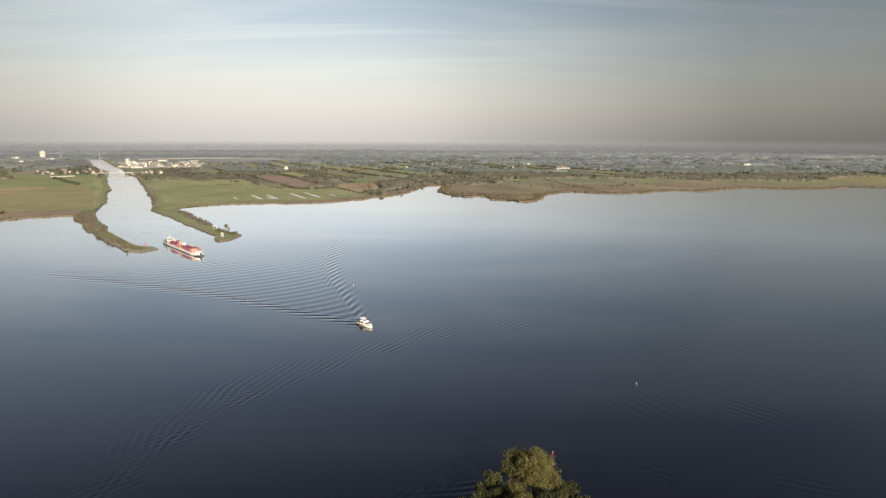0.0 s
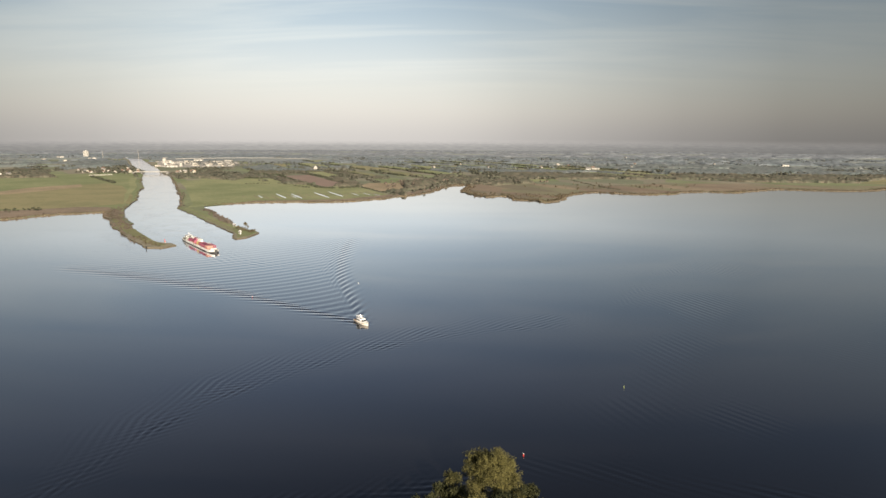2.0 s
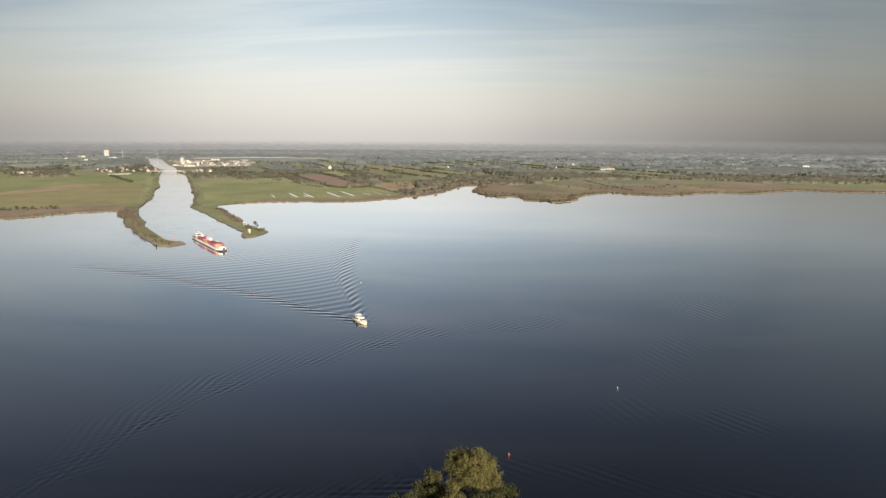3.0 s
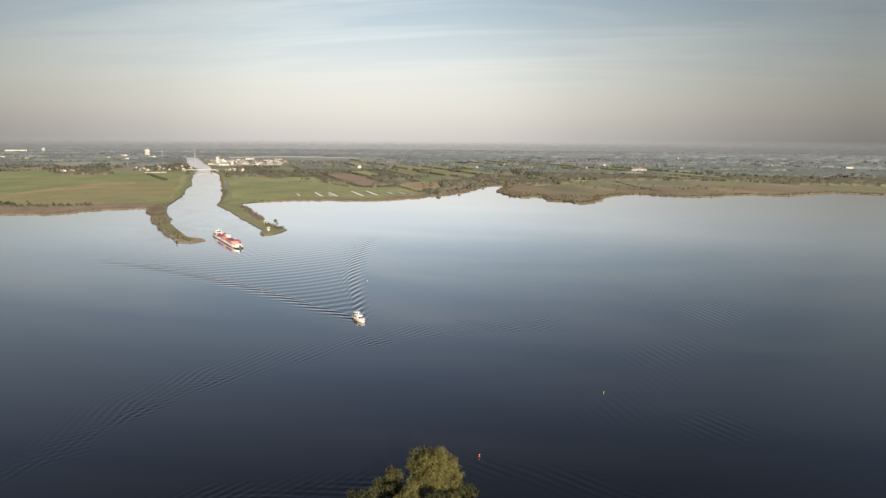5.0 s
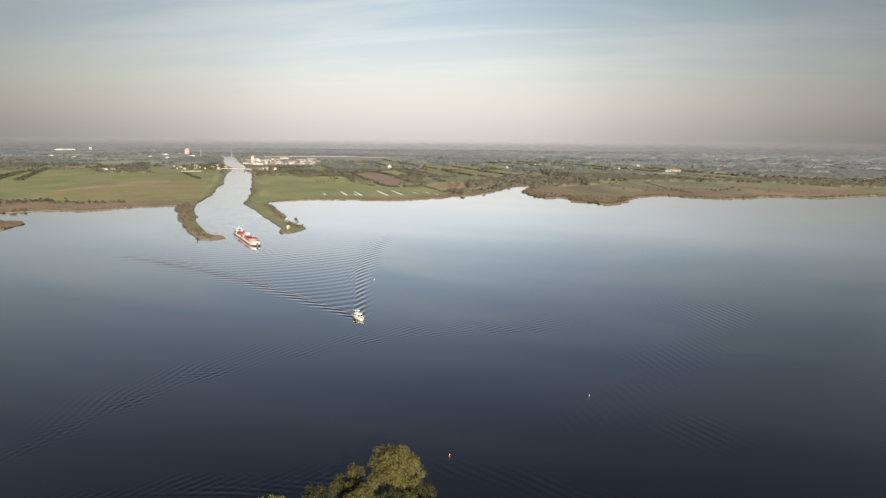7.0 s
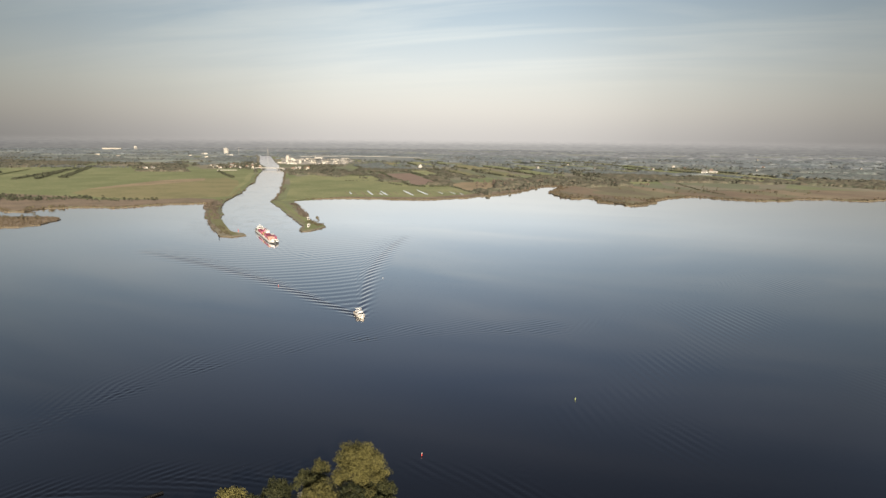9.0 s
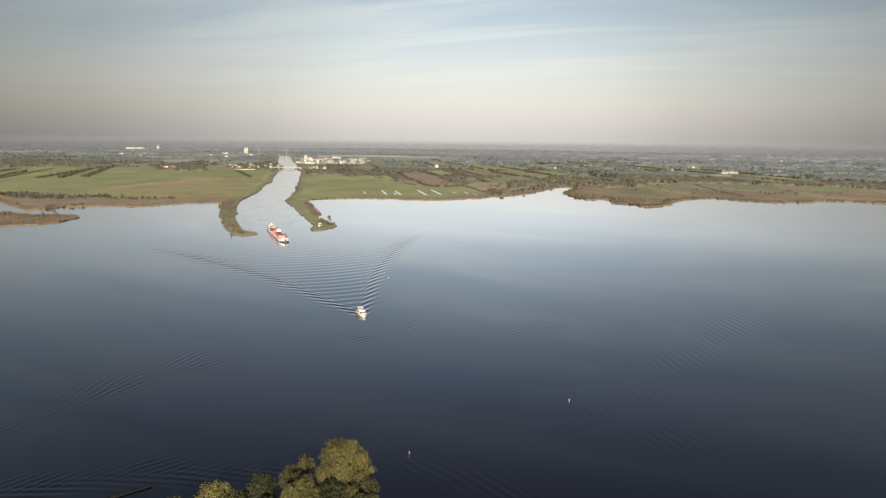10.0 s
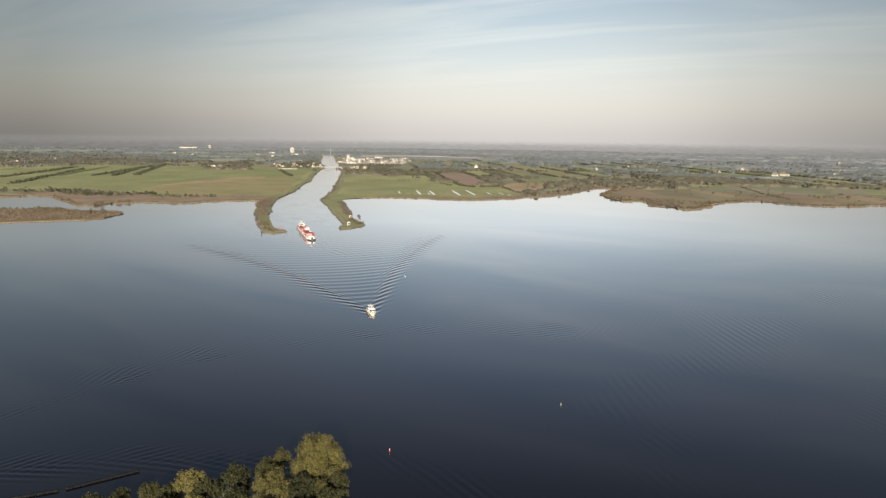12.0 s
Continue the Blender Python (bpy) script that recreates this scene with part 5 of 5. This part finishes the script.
def lattice_mast(x, y, h):
    root = empty("radio_mast", pose(x, y, LAND), label="grey steel lattice mast", category="mast", group="masts")
    for sx, sy in ((-1, -1), (1, -1), (1, 1), (-1, 1)):
        part("leg", rod((sx * 1.8, sy * 1.8, -0.2), (sx * 0.4, sy * 0.4, h), 0.22, 0.15, 6), CONCRETE, root)
    for k in range(6):
        z, r = h * (k + 0.5) / 6.5, 1.8 - 1.4 * (k + 0.5) / 6.5
        part("cross_frame", box((r * 2, r * 2, 0.5), (0, 0, z)), CONCRETE, root)
    part("aerial", rod((0, 0, h), (0, 0, h + 5), 0.2, 0.1, 6), CONCRETE, root)


lattice_mast(-1724, 2673, 36)
lattice_mast(-1432, 2470, 40)

# The light wall along the main road.
wall_line = [(-1347, 2620), (-1171, 2775), (-1000, 2816), (-759, 2722)]
for k, (a, b) in enumerate(zip(wall_line, wall_line[1:])):
    a, b = Vector(a), Vector(b)
    d = b - a
    root = empty("road_barrier", heading(a.x, a.y, LAND, d.x, d.y), label="pale screen wall along a distant road", category="wall", group="road barriers")
    n = int(d.length / 24)
    for i in range(n):
        part("panel", box((0.6, d.length / n - 0.6, 2.0), (0, d.length * (i + 0.5) / n, 0.9)), CONCRETE, root)
        part("post", box((0.9, 0.6, 2.3), (0, d.length * i / n, 1.05)), CONCRETE, root)
garden = empty("garden_wall", heading(-975, 1462, LAND, 88, 58), label="long white wall in front of the village", category="wall")
for i in range(6):
    part("panel", box((0.4, 8.2, 1.8), (0, 8.8 * (i + 0.5), 0.8)), FAR_WHITE, garden)
    part("post", box((0.6, 0.6, 2.1), (0, 8.8 * i, 0.95)), FAR_WHITE, garden)


# ---- the woods: rolling treetops between the fields, with single trees at their edges ----
def lattice_noise(x, y, seed):
    """Smooth noise between 0 and 1 over the plan."""
    table = np.random.RandomState(seed).rand(256, 256)
    fx, fy = np.floor(x), np.floor(y)
    tx, ty = x - fx, y - fy
    tx, ty = tx * tx * (3 - 2 * tx), ty * ty * (3 - 2 * ty)
    i, j = fx.astype(int) % 256, fy.astype(int) % 256
    i1, j1 = (i + 1) % 256, (j + 1) % 256
    return (table[i, j] * (1 - tx) + table[i1, j] * tx) * (1 - ty) + (table[i, j1] * (1 - tx) + table[i1, j1] * tx) * ty


def wooded(x, y):
    """How thickly the plan is wooded: above 0 stands a wood."""
    run, side = x * STRIP.x + y * STRIP.y, x * ACROSS.x + y * ACROSS.y
    value = 0.45 * lattice_noise(side / 62 + 40, run / 210 + 40, 1) + 0.38 * lattice_noise(side / 26 + 9, run / 80 + 70, 2) + 0.17 * lattice_noise(x / 420 + 20, y / 420 + 20, 3)
    hedged = np.clip((0.12 * y - x) / (0.10 * y), 0, 1) * np.clip((x + 0.55 * y) / (0.10 * y), 0, 1) * np.clip((2500 - y) / 400, 0, 1)
    loose = 0.45 * lattice_noise(x / 95 + 60, y / 120 + 60, 7) + 0.38 * lattice_noise(x / 42 + 11, y / 60 + 33, 8) + 0.17 * lattice_noise(x / 420 + 20, y / 420 + 20, 3)
    value = value * hedged + loose * (1 - hedged)
    open_ground = np.where(y < 2000, 0.49, 0.44)
    open_ground = np.where((x > 0.10 * y) & (y < 2600), 0.36, open_ground)                          # thick woods behind the reed shore
    open_ground = np.where((x > -0.45 * y) & (x < 0.05 * y) & (y < 1950), 0.56, open_ground)        # hedged fields
    open_ground = np.where((x < -0.85 * y) & (y < 2400), 0.45, open_ground)
    value = value - open_ground
    for poly in CLEARINGS:
        value[inside(poly, x, y)] = -1.0
    for poly in GROVES:
        there = inside(poly, x, y)
        value[there] = 0.15 * lattice_noise(x[there] / 15 + 50, y[there] / 26 + 50, 6) - 0.045
    for hx, hy, r in YARDS:
        value[(x - hx) ** 2 + ((y - hy + 0.6 * r) * 0.6) ** 2 < r * r] = -1.0
    return value


CLEARINGS = fields + far_fields + [canal, [(-470, 800), (-520, 640), (-1000, 560), (-1700, 700), (-1700, 1000), (-1500, 1560), (-1150, 1500), (-905, 1540), (-650, 1150)],
             [(-390, 800), (-690, 1340), (-640, 1420), (-500, 1330), (-410, 1260), (-205, 1165), (-120, 1000)], [(-225, 1215), (-219, 1290), (-140, 1310), (-112, 1210), (-125, 1100), (-165, 1090)],
             [(-150, 1330), (-40, 1330), (70, 1350), (130, 1440), (300, 1480), (560, 1500), (640, 1420), (1500, 1400), (1500, 1000), (-100, 1000)],
             [(900, 1420), (1080, 1580), (1400, 1650), (1400, 1500), (1000, 1340)], [(-1110, 1900), (-740, 1880), (-700, 2440), (-1230, 2460)], [(-1180, 1540), (-760, 1540), (-740, 1700), (-900, 1880), (-1230, 1800)],
             [(-1420, 2340), (-620, 2340), (-620, 2840), (-1420, 2840)], [(-1660, 2730), (-1480, 2476), (-1400, 2450), (-1585, 2755)]]
GROVES = [[(-110, 1085), (-78, 1190), (-55, 1275), (10, 1290), (60, 1250), (150, 1330), (140, 1450), (40, 1560), (-60, 1500), (-150, 1330)],
          [(-690, 1360), (-655, 1400), (-540, 1335), (-545, 1431), (-620, 1560), (-740, 1690), (-770, 1590), (-745, 1480)],
          [(-1142, 1335), (-996, 1378), (-1105, 1480), (-1209, 1645), (-1326, 1607), (-1257, 1464)]]
YARDS = [(*o.matrix_basis.translation.xy, 60 if o.name.startswith(("works_hall", "apartment")) else 34) for o in scene.objects
         if o.parent is None and o.name.startswith(("house", "farmhouse", "works_hall", "apartment_block", "radio_mast"))]
rows = 1300.0 * np.exp(np.arange(-0.26, 1.287, 0.0042))
slopes = np.arange(-1.75, 0.92, 0.0027)
gs, gr = np.meshgrid(slopes, rows)
wx, wy = gs * gr, gr + 0.0
jitter = np.random.RandomState(12)
wx += jitter.uniform(-0.4, 0.4, wx.shape) * 0.0027 * gr
wy += jitter.uniform(-0.4, 0.4, wx.shape) * 0.0042 * gr
thick_wood = wooded(wx.ravel(), wy.ravel()).reshape(wx.shape)
thick_wood[(np.hypot(wx, wy) > 4760) | ~inside(shore + rim, wx.ravel(), wy.ravel()).reshape(wx.shape)] = -1
nearness = np.clip((2300 - wy) / 700, 0, 1)
bumps = nearness * lattice_noise(wx / 9 + 30, wy / 9 + 30, 4) + (1 - nearness) * lattice_noise(wx / 19 + 30, wy / 19 + 30, 9)
rise = np.clip(thick_wood / 0.03, 0, 1) * (2.2 + 4.2 * bumps * jitter.uniform(0.6, 1.4, wx.shape))
# Split by distance, so that each farther band takes a more hazed colour.
for lo, hi, mat, label in [(0, 1700, TOPS[0], "mixed autumn woodland and groves"), (1700, 2300, TOPS[1], "autumn woodland on the plain, haze in its colour"),
                           (2300, 3200, TOPS[2], "farther woodland on the plain, paled with painted haze"), (3200, 9000, TOPS[3], "distant woodland, greyed with painted haze")]:
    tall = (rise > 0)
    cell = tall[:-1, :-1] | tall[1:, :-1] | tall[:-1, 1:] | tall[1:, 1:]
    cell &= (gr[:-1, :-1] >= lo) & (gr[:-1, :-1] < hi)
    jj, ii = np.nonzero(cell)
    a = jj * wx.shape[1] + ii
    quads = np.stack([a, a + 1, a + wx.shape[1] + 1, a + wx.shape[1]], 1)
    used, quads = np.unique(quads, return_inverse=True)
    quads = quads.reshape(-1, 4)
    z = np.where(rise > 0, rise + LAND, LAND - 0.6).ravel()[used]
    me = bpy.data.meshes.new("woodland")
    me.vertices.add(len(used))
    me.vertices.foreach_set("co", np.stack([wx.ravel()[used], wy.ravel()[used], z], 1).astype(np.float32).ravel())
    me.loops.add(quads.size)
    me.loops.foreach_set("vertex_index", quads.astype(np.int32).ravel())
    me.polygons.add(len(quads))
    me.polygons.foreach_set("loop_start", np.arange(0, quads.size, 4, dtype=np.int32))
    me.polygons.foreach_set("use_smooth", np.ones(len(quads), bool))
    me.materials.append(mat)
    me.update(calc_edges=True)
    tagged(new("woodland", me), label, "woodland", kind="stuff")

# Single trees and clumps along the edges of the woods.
for count, lo, hi, mat, label, seed in [(60000, 1300, 1950, WOOD_NEAR, "single trees and bushes at the wood's edge", 41), (50000, 1950, 3000, WOOD_MID, "scattered trees between fields in haze-greyed colour", 42)]:
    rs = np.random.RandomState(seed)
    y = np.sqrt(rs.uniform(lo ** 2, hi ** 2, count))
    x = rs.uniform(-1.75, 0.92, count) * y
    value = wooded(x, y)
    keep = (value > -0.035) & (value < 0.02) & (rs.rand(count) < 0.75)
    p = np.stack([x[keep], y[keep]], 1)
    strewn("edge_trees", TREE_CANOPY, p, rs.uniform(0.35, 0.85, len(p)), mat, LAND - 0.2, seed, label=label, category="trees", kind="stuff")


# ---- the canal bridge ----
def bridge(a, b):
    a, b = Vector(a), Vector(b)
    d = b - a
    n = d.length
    root = empty("bridge", heading(a.x, a.y, 0, d.x, d.y), label="low pale road bridge across the canal", category="bridge")
    part("deck", box((9, n + 24, 0.7), (0, n / 2, 5.4), 0.1), CONCRETE, root)
    for s in (-1, 1):
        part("girder", box((0.5, n + 24, 0.8), (s * 4.0, n / 2, 4.7)), ROOF_GREY, root)
        part("parapet", box((0.3, n + 24, 0.55), (s * 4.35, n / 2, 6.0)), FAR_WHITE, root)
    for y in (6, n - 6):
        part("pier", box((6, 2, 6.2), (0, y, 2.0), 0.2), ROOF_GREY, root)
    for y in (-14, n + 14):
        part("abutment", box((10, 6, 5.4), (0, y, 2.4), 0.2), ROOF_GREY, root)


bridge((-899, 1560), (-838, 1568))
keeper = empty("bridge_house", pose(-1086, 1836, 0.5) @ Matrix.Diagonal((0.3, 0.3, 0.36, 1)), label="white bridge keeper's tower at the bank", category="tower")
part("shaft", box((6, 6, 10), (0, 0, 4.5), 0.15), FAR_WHITE, keeper)
lookout = part("cabin", box((9, 9, 4), (0, 0, 11.5), 0.2), FAR_WHITE, keeper)
part("roof", box((10, 10, 0.6), (0, 0, 13.8), 0.1), ROOF_GREY, keeper)
for s in (-1, 1):
    part("window", box((7, 0.1, 1.6), (0, s * 4.53, 11.8)), GLASS, lookout)
    part("window", box((0.1, 7, 1.6), (s * 4.53, 0, 11.8)), GLASS, lookout)

hut = put(gable_house(2.6, 3.2, 2.1, 2.8, WHITE, WHITE, "small white hut on the mole", name="hut", category="hut"), -252, 640, 40)
copy_thing(hut, pose(-226, 592, LAND, 0, 0, 20))
mole_tree = leafy_tree("tree", 9, 5.6, 2.3, 3200, 0.26, BUSH, "small brownish tree beside the huts on the mole", 0.35)
mole_tree.matrix_basis = pose(-237, 634, LAND - 0.05)
plant(mole_tree, -231, 626, 0.55, 70, "low round bush on the mole")
plant(mole_tree, -243, 629, 0.5, 160, "low round bush on the mole")



# ---- the motor boat ----
def motor_boat(m):
    root = empty("motor_boat", m, label="white and cream cabin cruiser under way with a low wake", category="boat")
    L = 11.6
    hull = []
    for t, w, keel, sheer in [(0.0, 1.55, -0.35, 1.15), (0.12, 1.72, -0.45, 1.15), (0.35, 1.86, -0.5, 1.20), (0.58, 1.82, -0.5, 1.32), (0.76, 1.45, -0.45, 1.50), (0.89, 0.86, -0.35, 1.68), (0.97, 0.30, -0.1, 1.82), (1.0, 0.06, 0.3, 1.88)]:
        y = (t - 0.5) * L
        hull.append([(-w, y, sheer), (-w * 0.97, y, 0.45), (-w * 0.72, y, keel * 0.4), (0, y, keel), (w * 0.72, y, keel * 0.4), (w * 0.97, y, 0.45), (w, y, sheer), (0, y, sheer + 0.06)])
    part("hull", loft(hull), CREAM_HULL, root, "cream painted hull")
    strake = [[(s[0][0] * 1.03, s[0][1], s[0][2] - 0.18), (s[0][0] * 1.03, s[0][1], s[0][2] - 0.05), (s[6][0] * 1.03, s[0][1], s[0][2] - 0.05), (s[6][0] * 1.03, s[0][1], s[0][2] - 0.18)] for s in hull[:-1]]
    part("rubbing_strake", loft(strake), TEAK, root, "brown wooden rubbing strake")
    part("foredeck", loft([[(-w, y, z), (w, y, z), (w * 0.9, y, z + 0.12), (-w * 0.9, y, z + 0.12)] for y, w, z in [(1.6, 1.45, 1.44), (3.4, 1.1, 1.60), (4.8, 0.5, 1.76)]]), GELCOAT, root)
    part("cockpit_floor", box((2.9, 2.6, 0.08), (0, -4.3, 1.24)), TEAK, root)
    cabin = [(-2.9, 1.42, 2.75), (0.2, 1.40, 2.80), (1.3, 1.26, 2.60), (2.6, 1.05, 1.62)]
    saloon = part("cabin", loft([[(-w, y, 1.2), (w, y, 1.2), (w * 0.90, y, z), (-w * 0.90, y, z)] for y, w, z in cabin]), GELCOAT, root)
    part("roof", box((2.9, 4.3, 0.12), (0, -1.1, 2.86), 0.05), GELCOAT, root)
    for s in (-1, 1):
        for k in range(3):
            part("side_window", box((0.06, 0.85, 0.55), (s * 1.35, -2.3 + k * 1.0, 2.22)), GLASS, saloon)
        part("windscreen", loft([[(s * 0.06, 1.38, 2.58), (s * 1.08, 1.32, 2.58), (s * 1.00, 2.30, 1.92), (s * 0.06, 2.34, 1.92)],
                                 [(s * 0.06, 1.42, 2.64), (s * 1.08, 1.36, 2.64), (s * 1.00, 2.34, 1.98), (s * 0.06, 2.38, 1.98)]]), GLASS, saloon)
    upper = part("flybridge", loft([[(-1.15, y, 2.9), (1.15, y, 2.9), (1.08, y, z), (-1.08, y, z)] for y, z in [(-2.6, 3.35), (-0.6, 3.40), (0.4, 3.25)]]), GELCOAT, root)
    part("flybridge_seat", box((1.7, 0.6, 0.5), (0, -2.0, 3.55), 0.08), CANVAS, upper)
    part("flybridge_screen", box((1.9, 0.08, 0.45), (0, 0.10, 3.52)), GLASS, upper)
    canopy = part("sun_canopy", box((2.5, 2.3, 0.10), (0, -2.7, 4.35), 0.05), GELCOAT, root, "white canvas sun roof")
    for s in (-1, 1):
        for y in (-3.6, -1.8):
            part("canopy_pole", rod((s * 1.1, y, 2.9), (s * 1.1, y, 4.32), 0.03), STEEL, canopy)
        for y in (1.8, 3.0, 4.2, 5.2):
            w = 1.55 - (y - 1.8) * 0.38
            part("rail_post", rod((s * w, y, 1.4), (s * w, y, 2.25), 0.025), STEEL, root)
        part("rail", rod((s * 1.55, 1.8, 2.25), (s * 0.26, 5.2, 2.3), 0.03), STEEL, root)
        for y in (-3.4, -0.6, 1.8):
            part("fender", rod((s * 1.95, y, 0.45), (s * 1.95, y, 1.0), 0.13, 0.13, 10), CANVAS, root)
    part("mast", rod((0, -1.2, 3.4), (0, -1.6, 5.2), 0.05, 0.03), STEEL, root)
    part("swim_platform", box((2.8, 0.9, 0.12), (0, -6.1, 0.35), 0.03), TEAK, root)
    part("anchor", box((0.2, 0.5, 0.25), (0, 5.75, 1.75), 0.05), STEEL, root)
    return root


motor_boat(heading(BOAT.x, BOAT.y, 0, BOAT_WAY.x, BOAT_WAY.y) @ Matrix.Diagonal((1.28, 1.12, 0.82, 1)))


# ---- the container barge ----
BARGE = heading(-235.5, 522.0, -0.55, 0.67, -0.743)
SLIM = Matrix.Diagonal((0.84, 1.05, 0.92, 1))


def barge(m):
    root = empty("barge", m, label="long dark cargo barge leaving the canal with stacked containers", category="barge")
    hull = []
    for t, w, sheer, inset in [(0.0, 4.0, 2.6, 0.5), (0.03, 5.2, 2.4, 0.2), (0.08, 5.6, 2.0, 0), (0.2, 5.7, 1.7, 0), (0.5, 5.7, 1.6, 0), (0.8, 5.7, 1.8, 0), (0.90, 5.5, 2.3, 0.2), (0.96, 4.4, 3.0, 0.8), (0.99, 2.6, 3.5, 1.0), (1.0, 1.5, 3.6, 0.8)]:
        y = (t - 0.5) * 85.0
        hull.append([(-w, y, sheer), (-w + inset, y, -1.0), (w - inset, y, -1.0), (w, y, sheer)])
    part("hull", loft(hull), HULL_DARK, root, "dark painted steel hull")
    for s in (-1, 1):
        strip = []
        for r in hull:
            x, y, z = r[3]
            deep = 0.28 if y < 30 else 1.35
            strip.append([(s * (x - 0.30), y, z - deep), (s * (x + 0.10), y, z - deep), (s * (x + 0.10), y, z + 0.16), (s * (x - 0.30), y, z + 0.16)])
        part("gunwale", loft(strip), GELCOAT, root, "pale painted gunwale")
    part("foredeck", loft([[(-w, y, z), (w, y, z), (w, y, z + 0.15), (-w, y, z + 0.15)] for y, w, z in [(33, 5.2, 2.15), (37, 4.7, 2.7), (40, 3.5, 3.2), (42, 1.6, 3.5)]]), DECK, root)
    part("afterdeck", loft([[(-w, y, z), (w, y, z), (w, y, z + 0.12), (-w, y, z + 0.12)] for y, w, z in [(-42, 3.7, 2.5), (-38, 5.2, 2.1), (-29, 5.3, 1.8)]]), DECK, root)
    for s in (-1, 1):
        part("coaming", box((0.3, 62, 1.6), (s * 5.05, 2, 2.2), 0.03), GELCOAT, root)
        part("side_deck", box((0.6, 62, 0.1), (s * 5.40, 2, 1.75)), DECK, root)
    for y in (-29, 33):
        part("coaming", box((10.1, 0.3, 1.6), (0, y, 2.4)), CREAM, root)
    part("hold_floor", box((9.8, 61.6, 0.2), (0, 2, 0.3)), HULL_DARK, root)
    quarters = part("accommodation", box((8.6, 9.0, 2.6), (0, -34.5, 3.2), 0.15), DECK, root)
    house = part("wheelhouse", loft([[(-3.2, y, 4.3), (3.2, y, 4.3), (2.9, y, 6.4), (-2.9, y, 6.4)] for y in (-36.6, -32.6)]), GELCOAT, root)
    part("wheelhouse_roof", box((7.2, 5.4, 0.3), (0, -34.6, 6.55), 0.1), GELCOAT, root)
    for s in (-1, 1):
        part("wheelhouse_window", box((0.1, 3.2, 1.2), (s * 3.06, -34.6, 5.55)), GLASS, house)
    part("wheelhouse_window", box((5.2, 0.1, 1.2), (0, -32.58, 5.55)), GLASS, house)
    part("wheelhouse_window", box((5.2, 0.1, 1.2), (0, -36.62, 5.55)), GLASS, house)
    for s in (-1, 1):
        for k in range(4):
            part("cabin_window", box((0.08, 1.1, 0.8), (s * 4.32, -37.8 + k * 2.1, 3.5)), GLASS, quarters)
        part("bridge_wing", box((1.6, 1.6, 0.2), (s * 4.0, -34.6, 4.9)), GELCOAT, root)
    mast = part("radar_mast", rod((0, -33.6, 6.7), (0, -33.6, 10.0), 0.12, 0.07), GELCOAT, root)
    part("radar_bar", box((2.2, 0.2, 0.25), (0, -33.6, 8.4)), GELCOAT, mast)
    part("bow_mast", rod((0, 38.5, 3.0), (0, 38.5, 7.5), 0.12, 0.07), GELCOAT, root)
    part("bow_cabin", box((5.2, 2.6, 1.6), (0, 36.0, 3.3), 0.12), GELCOAT, root)
    part("bulwark", loft([[(-w, y, z), (-w + 0.15, y, z), (w - 0.15, y, z), (w, y, z)] for y, w, z in [(39.2, 4.2, 3.0), (41.8, 2.4, 3.6)]]), GELCOAT, root)
    part("windlass", box((2.6, 1.2, 0.9), (0, 39.6, 3.5), 0.1), DECK, root)
    for s in (-1, 1):
        for y in (-39, -30, -5, 15, 34, 38):
            part("bollard", rod((s * (5.2 if y < 36 else 4.2), y, 1.7), (s * (5.2 if y < 36 else 4.2), y, 2.6 if y < 36 else 3.3), 0.16, 0.16, 8), HULL_DARK, root)
    return root


barge(BARGE @ SLIM)


def container(mat, label):
    """A twenty foot box with ribbed sides, posts and doors."""
    root = empty("shipping_container", Matrix.Identity(4), label=label, category="container", group="containers on the barge")
    part("body", box((2.36, 5.96, 2.50), (0, 0, 1.29)), mat, root)
    for s in (-1, 1):
        bm = bmesh.new()
        for k in range(10):
            box((0.05, 0.30, 2.25), (s * 1.20, -2.7 + k * 0.6, 1.29), bm=bm)
        part("corrugation", bm, mat, root)
        for e in (-1, 1):
            part("corner_post", box((0.16, 0.16, 2.58), (s * 1.13, e * 2.95, 1.30)), mat, root)
        leaf = part("door", box((1.10, 0.06, 2.3), (s * 0.58, 3.02, 1.29)), mat, root)
        part("lock_rod", rod((s * 0.3, 3.07, 0.2), (s * 0.3, 3.07, 2.4), 0.03, 0.03, 6), STEEL, leaf)
    return root


boxes = {"r": container(BOX_RED, "red corrugated shipping container stacked on the barge"), "o": container(BOX_ORANGE, "orange shipping container at the barge's front row"),
         "w": container(BOX_WHITE, "white shipping container near the wheelhouse"), "y": container(BOX_YELLOW, "ochre shipping container in the hold")}
placed = set()
# Rows from aft to forward, each three wide, one text for each layer.
STACKS = [("rww", "..w"), ("rrw", "r.r"), ("wrr", "rrw"), ("yrw", "r.w"), ("rwy", ".w."), ("wyr", "y.."), ("wrr", "rr."), ("rrr", "rrw"), ("rrr", "rrr"), ("ror", "oor")]
for row, layers in enumerate(STACKS):
    for z, layer in enumerate(layers):
        for col, key in enumerate(layer):
            if key == ".":
                continue
            m = BARGE @ pose(2.62 - col * 2.62, -25.9 + row * 6.24, 0.40 + z * 2.60)
            if key in placed:
                copy_thing(boxes[key], m)
            else:
                boxes[key].matrix_basis = m
                placed.add(key)
